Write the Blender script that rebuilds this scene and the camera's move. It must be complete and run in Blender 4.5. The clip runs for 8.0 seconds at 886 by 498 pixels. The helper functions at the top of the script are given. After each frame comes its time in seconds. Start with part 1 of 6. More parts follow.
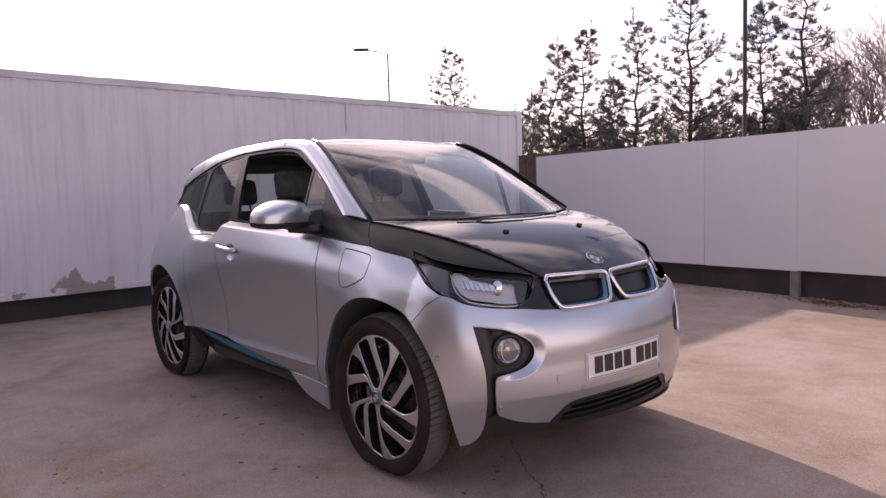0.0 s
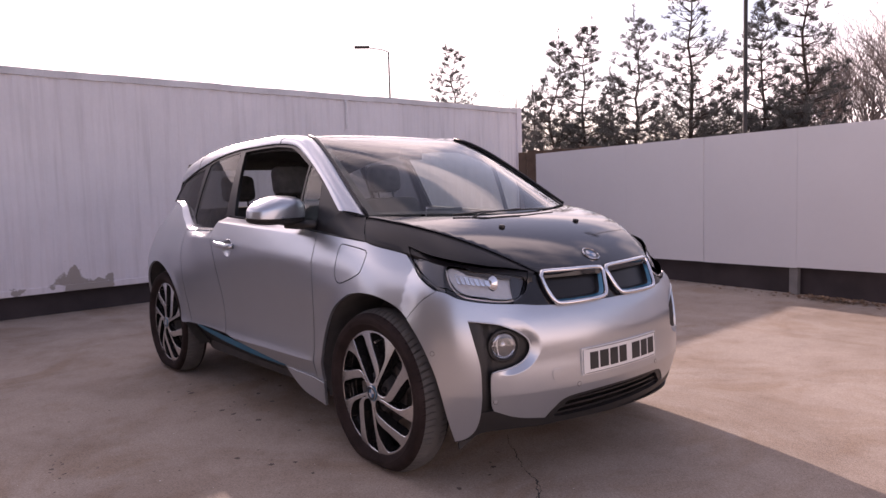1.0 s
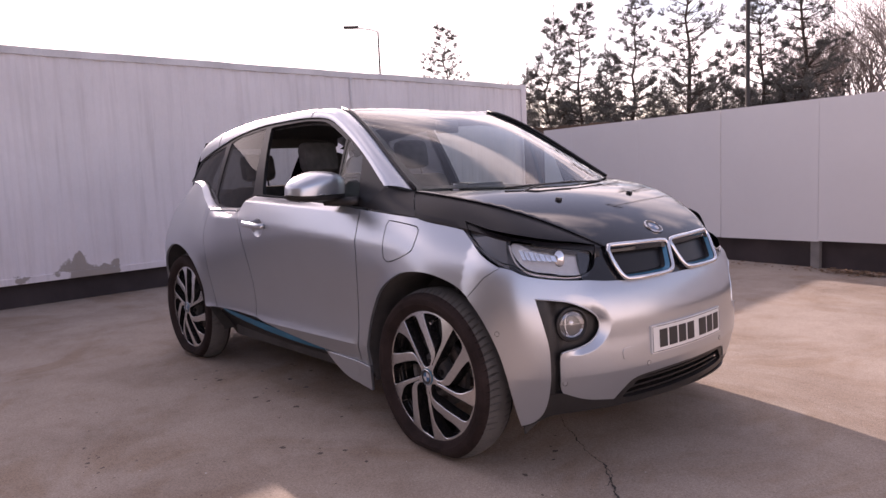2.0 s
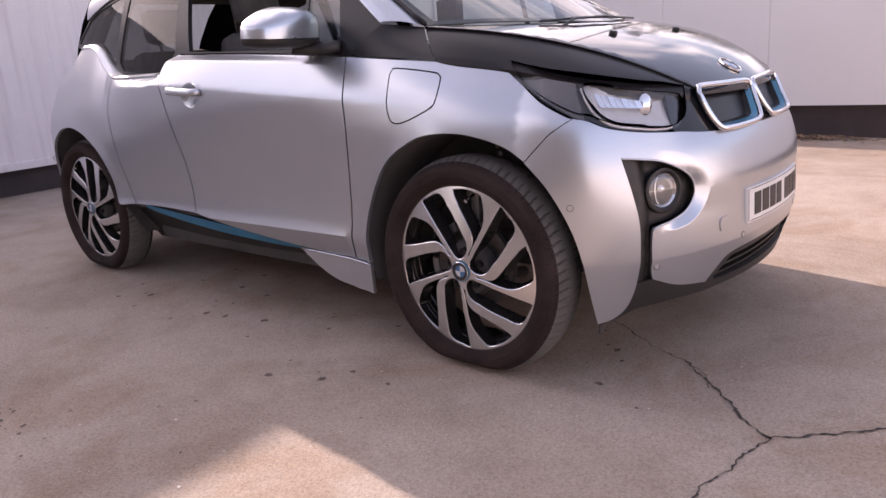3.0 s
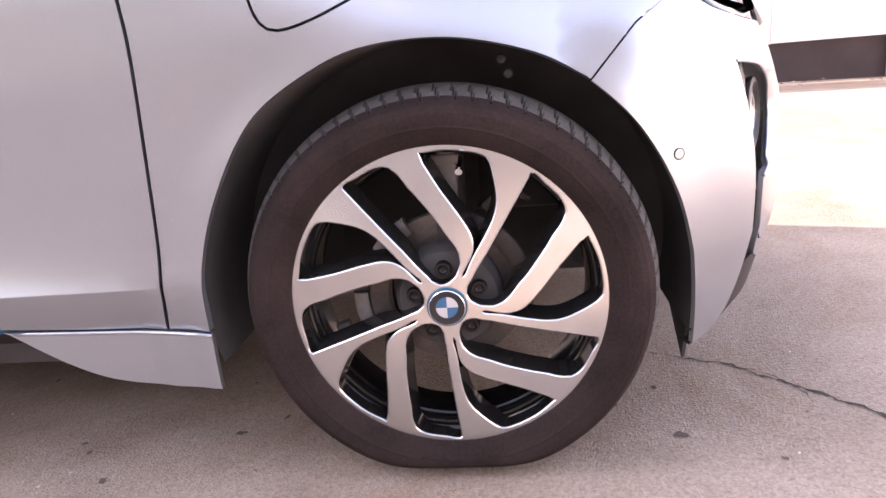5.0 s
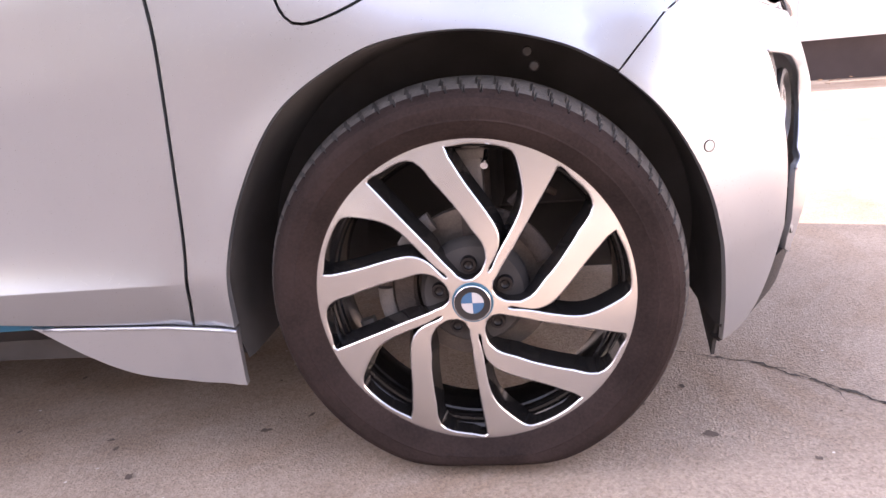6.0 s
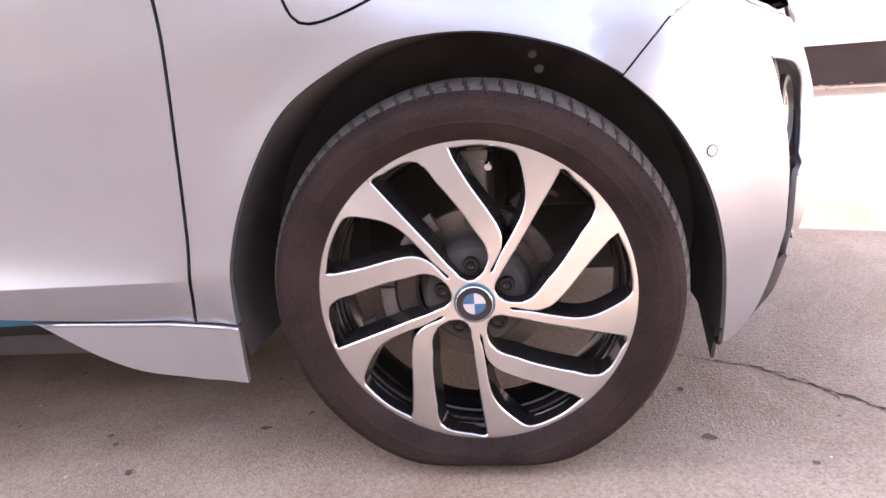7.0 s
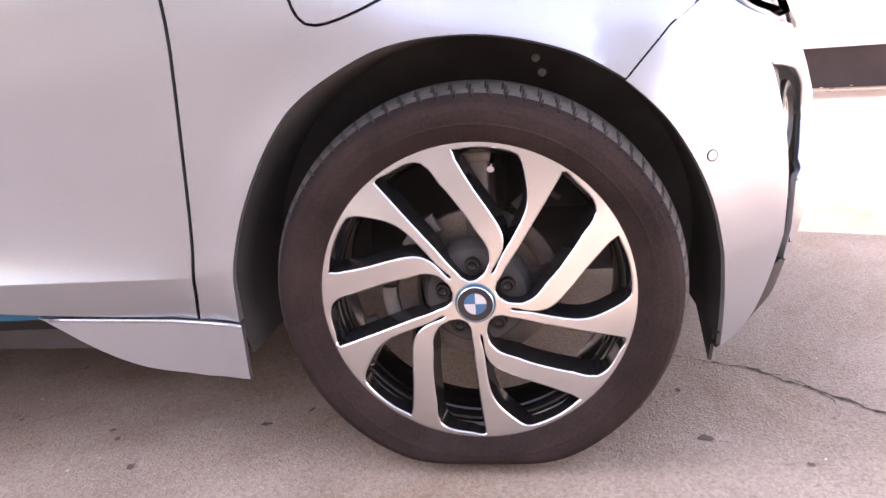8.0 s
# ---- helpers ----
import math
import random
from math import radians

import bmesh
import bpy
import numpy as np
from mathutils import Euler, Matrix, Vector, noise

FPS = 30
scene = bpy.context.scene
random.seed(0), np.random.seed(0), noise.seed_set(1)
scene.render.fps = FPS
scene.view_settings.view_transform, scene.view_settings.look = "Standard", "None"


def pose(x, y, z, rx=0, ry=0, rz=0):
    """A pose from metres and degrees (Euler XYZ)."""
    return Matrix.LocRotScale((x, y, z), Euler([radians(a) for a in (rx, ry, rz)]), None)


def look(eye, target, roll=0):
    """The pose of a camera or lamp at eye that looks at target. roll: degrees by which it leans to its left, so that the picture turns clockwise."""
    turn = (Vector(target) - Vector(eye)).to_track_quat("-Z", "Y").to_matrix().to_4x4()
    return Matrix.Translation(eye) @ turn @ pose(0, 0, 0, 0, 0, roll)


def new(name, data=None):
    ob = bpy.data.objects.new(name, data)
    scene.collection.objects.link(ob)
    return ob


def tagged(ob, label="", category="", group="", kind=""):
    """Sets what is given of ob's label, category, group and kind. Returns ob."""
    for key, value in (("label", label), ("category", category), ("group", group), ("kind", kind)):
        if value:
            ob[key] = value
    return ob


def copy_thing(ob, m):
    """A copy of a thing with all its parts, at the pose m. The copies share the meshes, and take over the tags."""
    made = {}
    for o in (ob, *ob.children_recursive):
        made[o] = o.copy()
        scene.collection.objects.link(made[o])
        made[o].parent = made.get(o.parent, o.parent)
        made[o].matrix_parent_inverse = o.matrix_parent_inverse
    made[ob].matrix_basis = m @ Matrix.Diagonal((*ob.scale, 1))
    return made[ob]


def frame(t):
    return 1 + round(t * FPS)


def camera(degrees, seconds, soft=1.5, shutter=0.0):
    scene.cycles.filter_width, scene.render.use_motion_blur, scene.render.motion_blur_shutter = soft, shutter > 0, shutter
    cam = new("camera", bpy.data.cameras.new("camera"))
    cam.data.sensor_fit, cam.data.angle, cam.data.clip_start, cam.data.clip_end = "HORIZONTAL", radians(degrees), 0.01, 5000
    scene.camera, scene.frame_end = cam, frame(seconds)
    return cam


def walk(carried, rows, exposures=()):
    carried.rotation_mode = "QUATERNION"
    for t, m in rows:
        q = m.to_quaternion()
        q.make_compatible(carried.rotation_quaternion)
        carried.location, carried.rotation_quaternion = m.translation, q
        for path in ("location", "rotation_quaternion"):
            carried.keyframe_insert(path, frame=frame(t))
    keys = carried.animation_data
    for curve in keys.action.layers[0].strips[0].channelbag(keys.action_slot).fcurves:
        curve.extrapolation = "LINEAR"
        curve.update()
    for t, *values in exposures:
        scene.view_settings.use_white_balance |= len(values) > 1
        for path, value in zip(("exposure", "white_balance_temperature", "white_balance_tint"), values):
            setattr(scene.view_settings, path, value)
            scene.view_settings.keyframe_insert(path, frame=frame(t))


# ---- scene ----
from mathutils.geometry import delaunay_2d_cdt

cam = camera(62.0, 8.0)
PATH = [
    (0, (2.659, -2.655, 1.267), (1.131, -1.375, 1.101), -1.7),
    (0.5, (2.667, -2.639, 1.258), (1.135, -1.363, 1.093), -1.4),
    (1, (2.673, -2.635, 1.256), (1.143, -1.358, 1.084), -1.7),
    (1.2, (2.676, -2.633, 1.254), (1.146, -1.356, 1.082), -1.7),
    (2.3, (2.110, -2.769, 1.175), (0.622, -1.466, 0.878), -3.1),
    (2.5, (1.926, -2.726, 1.116), (0.461, -1.418, 0.739), -3.1),
    (3, (1.458, -2.613, 1.043), (0.198, -1.149, 0.524), -4.1),
    (3.5, (0.945, -2.536, 0.962), (-0.039, -0.889, 0.398), -4.1),
    (4, (0.528, -2.291, 0.873), (-0.141, -0.511, 0.252), -5.7),
    (4.5, (0.184, -2.076, 0.815), (-0.093, -0.199, 0.184), -4.6),
    (4.7, (0.136, -2.014, 0.832), (-0.060, -0.123, 0.210), -4.8),
    (6, (0.118, -2.001, 0.813), (-0.142, -0.110, 0.215), -5.5),
    (6.5, (0.108, -2.004, 0.814), (-0.145, -0.115, 0.209), -5.2),
    (7, (0.111, -2.007, 0.816), (-0.144, -0.115, 0.218), -4.7),
    (7.5, (0.116, -2.015, 0.819), (-0.138, -0.125, 0.217), -4.4),
    (8, (0.107, -2.018, 0.826), (-0.144, -0.129, 0.220), -4.0),
]
walk(cam, [(t, look(eye, target, roll)) for t, eye, target, roll in PATH],
     exposures=[(0, 0.78, 7150, 36.5), (1.2, 0.78, 7150, 36.5), (2.5, 1.13, 7150, 33.0), (3.5, 1.76, 7200, 30.0), (4.5, 2.42, 7100, 28.4), (6, 2.77, 7150, 28.4), (8, 2.80, 7150, 28.4)])

# ---- daylight: low sun behind the container, thin bright cloud ----
SUN_EL, SUN_TRAVEL = radians(23.2), (0.963, -0.27)
sun_dir = Vector((SUN_TRAVEL[0] * math.cos(SUN_EL), SUN_TRAVEL[1] * math.cos(SUN_EL), -math.sin(SUN_EL)))
lamp = new("sun", bpy.data.lights.new("sun", "SUN"))
lamp.data.energy, lamp.data.angle, lamp.data.color = 3.15, radians(0.6), (1.0, 0.93, 0.84)
lamp.rotation_mode = "QUATERNION"
lamp.rotation_quaternion = sun_dir.to_track_quat("-Z", "Y")

world = bpy.data.worlds.new("world")
scene.world = world
world.use_nodes = True
wn, wl = world.node_tree.nodes, world.node_tree.links
wn.clear()
w_out = wn.new("ShaderNodeOutputWorld")
w_bg = wn.new("ShaderNodeBackground")
w_sky = wn.new("ShaderNodeTexSky")
w_sky.sky_type, w_sky.sun_disc = "NISHITA", False
w_sky.sun_elevation = SUN_EL
w_sky.sun_rotation = math.atan2(-sun_dir.x, -sun_dir.y)
w_sky.dust_density, w_sky.air_density, w_sky.ozone_density = 0.8, 1.0, 1.2
w_map = wn.new("ShaderNodeMapping")
w_map.inputs["Scale"].default_value = (1.0, 1.0, 2.6)
w_co = wn.new("ShaderNodeTexCoord")
w_sep = wn.new("ShaderNodeSeparateXYZ")
w_noise = wn.new("ShaderNodeTexNoise")
w_noise.inputs["Scale"].default_value = 2.8
w_noise.inputs["Detail"].default_value = 7.0
w_noise.inputs["Roughness"].default_value = 0.55
w_noise.inputs["Distortion"].default_value = 0.8
# cloud lies closer together towards the horizon
w_low = wn.new("ShaderNodeMapRange")
w_low.inputs["From Min"].default_value, w_low.inputs["From Max"].default_value = 0.0, 0.75
w_low.inputs["To Min"].default_value, w_low.inputs["To Max"].default_value = 0.05, 0.0
w_sum = wn.new("ShaderNodeMath")
# and thicker towards the sun
w_dot = wn.new("ShaderNodeVectorMath")
w_dot.operation = "DOT_PRODUCT"
w_dot.inputs[1].default_value = (-0.963, 0.27, 0.0)
w_lean = wn.new("ShaderNodeMath")
w_lean.operation = "MULTIPLY_ADD"
w_lean.inputs[1].default_value = 0.34
wl.new(w_co.outputs["Generated"], w_dot.inputs[0])
wl.new(w_dot.outputs["Value"], w_lean.inputs[0])
w_ramp = wn.new("ShaderNodeValToRGB")
w_ramp.color_ramp.elements[0].position, w_ramp.color_ramp.elements[1].position = 0.62, 0.90
w_ramp.color_ramp.elements[0].color = (0.09, 0.09, 0.09, 1)
w_mix = wn.new("ShaderNodeMixRGB")
w_mix.inputs["Color2"].default_value = (13.0, 12.6, 12.6, 1)
wl.new(w_co.outputs["Generated"], w_map.inputs["Vector"])
wl.new(w_co.outputs["Generated"], w_sep.inputs[0])
wl.new(w_sep.outputs["Z"], w_low.inputs["Value"])
wl.new(w_map.outputs["Vector"], w_noise.inputs["Vector"])
w_crisp = wn.new("ShaderNodeMath")
w_crisp.operation = "MULTIPLY_ADD"
w_crisp.inputs[1].default_value, w_crisp.inputs[2].default_value = 1.5, -0.25
wl.new(w_noise.outputs["Fac"], w_crisp.inputs[0])
wl.new(w_crisp.outputs[0], w_sum.inputs[0])
wl.new(w_low.outputs["Result"], w_sum.inputs[1])
wl.new(w_sum.outputs[0], w_lean.inputs[2])
wl.new(w_lean.outputs[0], w_ramp.inputs["Fac"])
wl.new(w_ramp.outputs["Color"], w_mix.inputs["Fac"])
wl.new(w_sky.outputs["Color"], w_mix.inputs["Color1"])
wl.new(w_mix.outputs["Color"], w_bg.inputs["Color"])
wl.new(w_bg.outputs["Background"], w_out.inputs["Surface"])
w_bg.inputs["Strength"].default_value = 0.11


# ---- materials ----
def material(name, color, rough=0.5, metal=0.0, spread=0.12, scale=6.0, bump=0.0, bump_scale=60.0, fine=0.0, coat=0.0, ior=None):
    """A surface with broad mottling, fine grain and a little relief."""
    m = bpy.data.materials.new(name)
    m.use_nodes = True
    n, l = m.node_tree.nodes, m.node_tree.links
    b = n["Principled BSDF"]
    b.inputs["Roughness"].default_value, b.inputs["Metallic"].default_value = rough, metal
    b.inputs["Base Color"].default_value = (*color, 1)
    if coat:
        b.inputs["Coat Weight"].default_value, b.inputs["Coat Roughness"].default_value = coat, 0.03
    if ior:
        b.inputs["IOR"].default_value = ior
    co = n.new("ShaderNodeTexCoord")
    if spread or fine:
        big = n.new("ShaderNodeTexNoise")
        big.inputs["Scale"].default_value, big.inputs["Detail"].default_value = scale, 6.0
        l.new(co.outputs["Object"], big.inputs["Vector"])
        small = n.new("ShaderNodeTexNoise")
        small.inputs["Scale"].default_value, small.inputs["Detail"].default_value = scale * 22, 3.0
        l.new(co.outputs["Object"], small.inputs["Vector"])
        add = n.new("ShaderNodeMath")
        add.operation = "MULTIPLY_ADD"
        add.inputs[1].default_value = fine
        l.new(small.outputs["Fac"], add.inputs[0])
        l.new(big.outputs["Fac"], add.inputs[2])
        ramp = n.new("ShaderNodeMapRange")
        ramp.inputs["From Min"].default_value, ramp.inputs["From Max"].default_value = 0.3 + fine * 0.3, 0.7 + fine * 0.7
        ramp.inputs["To Min"].default_value, ramp.inputs["To Max"].default_value = 1 - spread, 1 + spread
        l.new(add.outputs[0], ramp.inputs["Value"])
        mul = n.new("ShaderNodeVectorMath")
        mul.operation = "SCALE"
        mul.inputs[0].default_value = color
        l.new(ramp.outputs["Result"], mul.inputs["Scale"])
        l.new(mul.outputs["Vector"], b.inputs["Base Color"])
    if bump:
        t = n.new("ShaderNodeTexNoise")
        t.inputs["Scale"].default_value, t.inputs["Detail"].default_value = bump_scale, 4.0
        l.new(co.outputs["Object"], t.inputs["Vector"])
        bp = n.new("ShaderNodeBump")
        bp.inputs["Strength"].default_value, bp.inputs["Distance"].default_value = bump, 0.01
        l.new(t.outputs["Fac"], bp.inputs["Height"])
        l.new(bp.outputs["Normal"], b.inputs["Normal"])
    return m


def paint(name, color, metal, rough, flake):
    m = material(name, color, rough, metal, 0.03, 3.0, 0.0, coat=0.45)
    n, l = m.node_tree.nodes, m.node_tree.links
    b = n["Principled BSDF"]
    co = n.new("ShaderNodeTexCoord")
    fl = n.new("ShaderNodeTexVoronoi")
    fl.inputs["Scale"].default_value = 1400.0
    l.new(co.outputs["Object"], fl.inputs["Vector"])
    mr = n.new("ShaderNodeMapRange")
    mr.inputs["To Min"].default_value, mr.inputs["To Max"].default_value = rough - flake, rough + flake
    l.new(fl.outputs["Color"], mr.inputs["Value"])
    dirt = n.new("ShaderNodeTexNoise")
    dirt.inputs["Scale"].default_value, dirt.inputs["Detail"].default_value = 9.0, 8.0
    l.new(co.outputs["Object"], dirt.inputs["Vector"])
    dm = n.new("ShaderNodeMapRange")
    dm.inputs["From Min"].default_value, dm.inputs["From Max"].default_value = 0.5, 0.8
    dm.inputs["To Min"].default_value, dm.inputs["To Max"].default_value = 0.10, 0.22
    l.new(dirt.outputs["Fac"], dm.inputs["Value"])
    l.new(dm.outputs["Result"], b.inputs["Coat Roughness"])
    l.new(mr.outputs["Result"], b.inputs["Roughness"])
    return m


def pane(name, tint, rough=0.0, gloss=1.0):
    """Thin glass: tinted clear, with a sky-reflecting face."""
    m = bpy.data.materials.new(name)
    m.use_nodes = True
    n, l = m.node_tree.nodes, m.node_tree.links
    n.clear()
    o, mix = n.new("ShaderNodeOutputMaterial"), n.new("ShaderNodeMixShader")
    tr, gl, lw = n.new("ShaderNodeBsdfTransparent"), n.new("ShaderNodeBsdfGlossy"), n.new("ShaderNodeLayerWeight")
    tr.inputs["Color"].default_value = (*tint, 1)
    gl.inputs["Roughness"].default_value = rough
    gl.inputs["Color"].default_value = (gloss, gloss, gloss, 1)
    lw.inputs["Blend"].default_value = 0.5
    pw, mr = n.new("ShaderNodeMath"), n.new("ShaderNodeMapRange")
    pw.operation, pw.inputs[1].default_value = "POWER", 5.0
    mr.inputs["To Min"].default_value = 0.055
    l.new(lw.outputs["Facing"], pw.inputs[0])
    l.new(pw.outputs[0], mr.inputs["Value"])
    l.new(mr.outputs["Result"], mix.inputs["Fac"])
    l.new(tr.outputs["BSDF"], mix.inputs[1])
    l.new(gl.outputs["BSDF"], mix.inputs[2])
    l.new(mix.outputs["Shader"], o.inputs["Surface"])
    return m


M_silver = paint("silver_paint", (0.49, 0.52, 0.56), 0.85, 0.29, 0.018)
M_gloss = material("black_gloss", (0.010, 0.010, 0.012), 0.07, 0, 0.1, 5)
M_frame = material("satin_black_trim", (0.012, 0.011, 0.012), 0.32, 0, 0.15, 5)
M_frame.node_tree.nodes["Principled BSDF"].inputs["Specular IOR Level"].default_value = 0.3
M_plastic = material("black_plastic", (0.017, 0.0155, 0.0155), 0.45, 0, 0.2, 8, 0.15, 600)
M_under = material("underbody", (0.055, 0.052, 0.051), 0.8, 0, 0.3, 8)
M_rubber = material("tyre_rubber", (0.030, 0.0210, 0.0196), 0.85, 0, 0.45, 9, 0.2, 180, 0.5)
M_rubber.node_tree.nodes["Principled BSDF"].inputs["Specular IOR Level"].default_value = 0.12
M_tread = material("worn_tread", (0.105, 0.099, 0.094), 0.9, 0, 0.3, 12, 0.3, 200, 0.5)
M_alloy = material("machined_alloy", (0.66, 0.665, 0.675), 0.27, 1.0, 0.04, 20)
# turned on a lathe: fine rings spread its reflections towards and away from the hub
alloy_b, alloy_t = M_alloy.node_tree.nodes["Principled BSDF"], M_alloy.node_tree.nodes.new("ShaderNodeTangent")
alloy_t.direction_type, alloy_t.axis = "RADIAL", "Y"
alloy_b.inputs["Anisotropic"].default_value, alloy_b.inputs["Anisotropic Rotation"].default_value = 0.75, 0.25
M_alloy.node_tree.links.new(alloy_t.outputs["Tangent"], alloy_b.inputs["Tangent"])
M_pocket = material("wheel_pocket_black", (0.014, 0.0135, 0.0135), 0.13, 0, 0.2, 14)
M_cap_ring = material("cap_ring_blue", (0.03, 0.13, 0.20), 0.3, 0.2, 0.08, 14)
M_chrome = material("chrome", (0.78, 0.78, 0.80), 0.10, 1.0, 0.03, 10)
M_steel = material("brake_steel", (0.17, 0.155, 0.145), 0.5, 0.6, 0.4, 14, 0.2, 120, 0.5)
M_iron = material("rusty_iron", (0.095, 0.078, 0.070), 0.8, 0.2, 0.5, 16, 0.3, 90, 0.5)
M_cast = material("cast_alloy", (0.19, 0.178, 0.170), 0.6, 0.4, 0.35, 18, 0.3, 110, 0.5)
M_blue = material("accent_blue", (0.04, 0.22, 0.36), 0.3, 0.1, 0.06, 10, coat=0.6)
M_sill_blue = material("sill_blue", (0.014, 0.15, 0.26), 0.45, 0.1, 0.1, 10)
M_badge_blue = material("badge_blue", (0.035, 0.13, 0.26), 0.3, 0, 0.03, 10)
M_badge_white = material("badge_white", (0.52, 0.52, 0.53), 0.3, 0, 0.03, 10)
M_plate = material("number_plate_white", (0.78, 0.77, 0.74), 0.35, 0, 0.05, 10)
M_print = material("plate_print", (0.02, 0.02, 0.022), 0.4, 0, 0.1, 10)
M_grey_trim = material("smoked_trim", (0.11, 0.104, 0.10), 0.3, 0, 0.2, 6)
M_smoked = material("smoked_cover", (0.09, 0.086, 0.084), 0.18, 0, 0.15, 6)
M_glass = pane("clear_glass", (0.74, 0.80, 0.78), 0.0, 0.85)
M_tinted = pane("tinted_glass", (0.22, 0.225, 0.23), 0.0, 0.6)
M_rear_glass = pane("rear_glass", (0.55, 0.57, 0.56))
M_headliner = material("headliner_cloth", (0.10, 0.092, 0.088), 0.9, 0, 0.1, 12, 0.1, 300)
M_lens = pane("lamp_lens", (0.93, 0.94, 0.95))
M_bulb = material("frosted_lamp", (0.74, 0.73, 0.72), 0.32, 0.2, 0.05, 20)
M_bowl = material("lamp_bowl", (0.56, 0.55, 0.54), 0.30, 0.30, 0.12, 25)
M_seat = material("dark_cloth", (0.075, 0.068, 0.066), 0.9, 0, 0.25, 20, 0.2, 300)
M_dash = material("dashboard_plastic", (0.075, 0.07, 0.069), 0.6, 0, 0.2, 10, 0.1, 300)
# ---- the car's surfaces: x ahead of the front axle, y to its left, z up ----
def curve1(xs, ys):
    """A smooth function through a few values, with no overshoot."""
    xs, ys = np.array(xs, float), np.array(ys, float)
    h, d = np.diff(xs), np.diff(ys) / np.diff(xs)
    m = np.zeros(len(xs))
    for i in range(1, len(xs) - 1):
        if d[i - 1] * d[i] > 0:
            w1, w2 = 2 * h[i] + h[i - 1], h[i] + 2 * h[i - 1]
            m[i] = (w1 + w2) / (w1 / d[i - 1] + w2 / d[i])
    m[0], m[-1] = d[0], d[-1]
    xl, yl, ml = xs.tolist(), ys.tolist(), m.tolist()

    def f(x):
        if x <= xl[0]:
            return yl[0] + (x - xl[0]) * ml[0]
        if x >= xl[-1]:
            return yl[-1] + (x - xl[-1]) * ml[-1]
        i = 0
        while x > xl[i + 1]:
            i += 1
        k = xl[i + 1] - xl[i]
        t = (x - xl[i]) / k
        return ((2 * t + 1) * (t - 1) ** 2 * yl[i] + t * (t - 1) ** 2 * k * ml[i]
                + t * t * (3 - 2 * t) * yl[i + 1] + t * t * (t - 1) * k * ml[i + 1])
    return f


def ease(v, lo, hi):
    k = min(1.0, max(0.0, (v - lo) / (hi - lo)))
    return k * k * (3 - 2 * k)


def poly1(degree, xs, ys):
    """The smoothest plain curve near a few values."""
    c = np.polyfit(xs, ys, degree).tolist()

    def f(x):
        v = 0.0
        for k in c:
            v = v * x + k
        return v
    return f


def smooth1(xs, ys, sigma):
    """The curve through a few values with its bends softened."""
    f = curve1(xs, ys)
    lo, hi, n = xs[0], xs[-1], 160
    h = (hi - lo) / n
    pad = int(4 * sigma / h) + 1
    v = np.array([f(lo + h * k) for k in range(-pad, n + pad + 1)])
    k = np.exp(-0.5 * (np.arange(-pad, pad + 1) * h / sigma) ** 2)
    v = np.convolve(v, k / k.sum(), "same")[pad:-pad].tolist()

    def g(x):
        u = min(max((x - lo) / h, 0.0), n - 1e-6)
        i = int(u)
        t = u - i
        a, b = v[i], v[i + 1]
        p = v[i - 1] if i else 2 * a - b
        q = v[i + 2] if i + 2 <= n else 2 * b - a
        return 0.5 * (2 * a + (b - p) * t + (2 * p - 5 * a + 4 * b - q) * t * t + (3 * a - p - 3 * b + q) * t ** 3)
    return g


Z_NODES = (0.16, 0.30, 0.45, 0.65, 0.80, 0.90, 0.98, 1.06, 1.20)
X_NODES = (-3.0, -2.5, -1.5, -0.5, 0.0, 0.22)
HALF_WIDTHS = (
    (0.76, 0.80, 0.815, 0.830, 0.835, 0.815, 0.76, 0.665, 0.525),
    (0.81, 0.85, 0.862, 0.874, 0.880, 0.876, 0.85, 0.80, 0.715),
    (0.83, 0.873, 0.863, 0.869, 0.879, 0.885, 0.885, 0.884, 0.87),
    (0.80, 0.845, 0.837, 0.840, 0.849, 0.849, 0.842, 0.834, 0.82),
    (0.77, 0.805, 0.828, 0.850, 0.853, 0.820, 0.775, 0.723, 0.61),
    (0.77, 0.800, 0.815, 0.820, 0.800, 0.755, 0.705, 0.650, 0.52))
ZN, XN = 96, 150
GRID_Z, GRID_X = np.linspace(0.14, 1.26, ZN), np.linspace(-3.3, 0.24, XN)


def width_table():
    """Half widths over the side, softened along and across."""
    rows = [curve1(Z_NODES, row) for row in HALF_WIDTHS]
    t = np.array([[curve1(X_NODES, [f(z) for f in rows])(min(0.22, max(-3.1, x))) for z in GRID_Z] for x in GRID_X])

    def blur(a, h, sigma):
        m = int(3 * sigma / h) + 1
        k = np.exp(-0.5 * (np.arange(-m, m + 1) * h / sigma) ** 2)
        k /= k.sum()
        return np.array([np.convolve(np.pad(r, m, "reflect", reflect_type="odd"), k, "valid") for r in a])
    t = blur(t, GRID_Z[1] - GRID_Z[0], 0.030)
    return blur(t.T, GRID_X[1] - GRID_X[0], 0.10).T.tolist()


WIDTHS = width_table()


def cubic(p, a, b, q, t):
    return 0.5 * (2 * a + (b - p) * t + (2 * p - 5 * a + 4 * b - q) * t * t + (3 * a - p - 3 * b + q) * t ** 3)


def plain_flank(x, z):
    u = min(max((x + 3.3) / (3.54 / (XN - 1)), 1.0), XN - 2.001)
    v = min(max((z - 0.14) / (1.12 / (ZN - 1)), 1.0), ZN - 2.001)
    i, j = min(int(u), XN - 3), min(int(v), ZN - 3)
    t = v - j
    col = [cubic(*WIDTHS[i + d][j - 1:j + 3], t) for d in (-1, 0, 1, 2)]
    return cubic(*col, u - i)


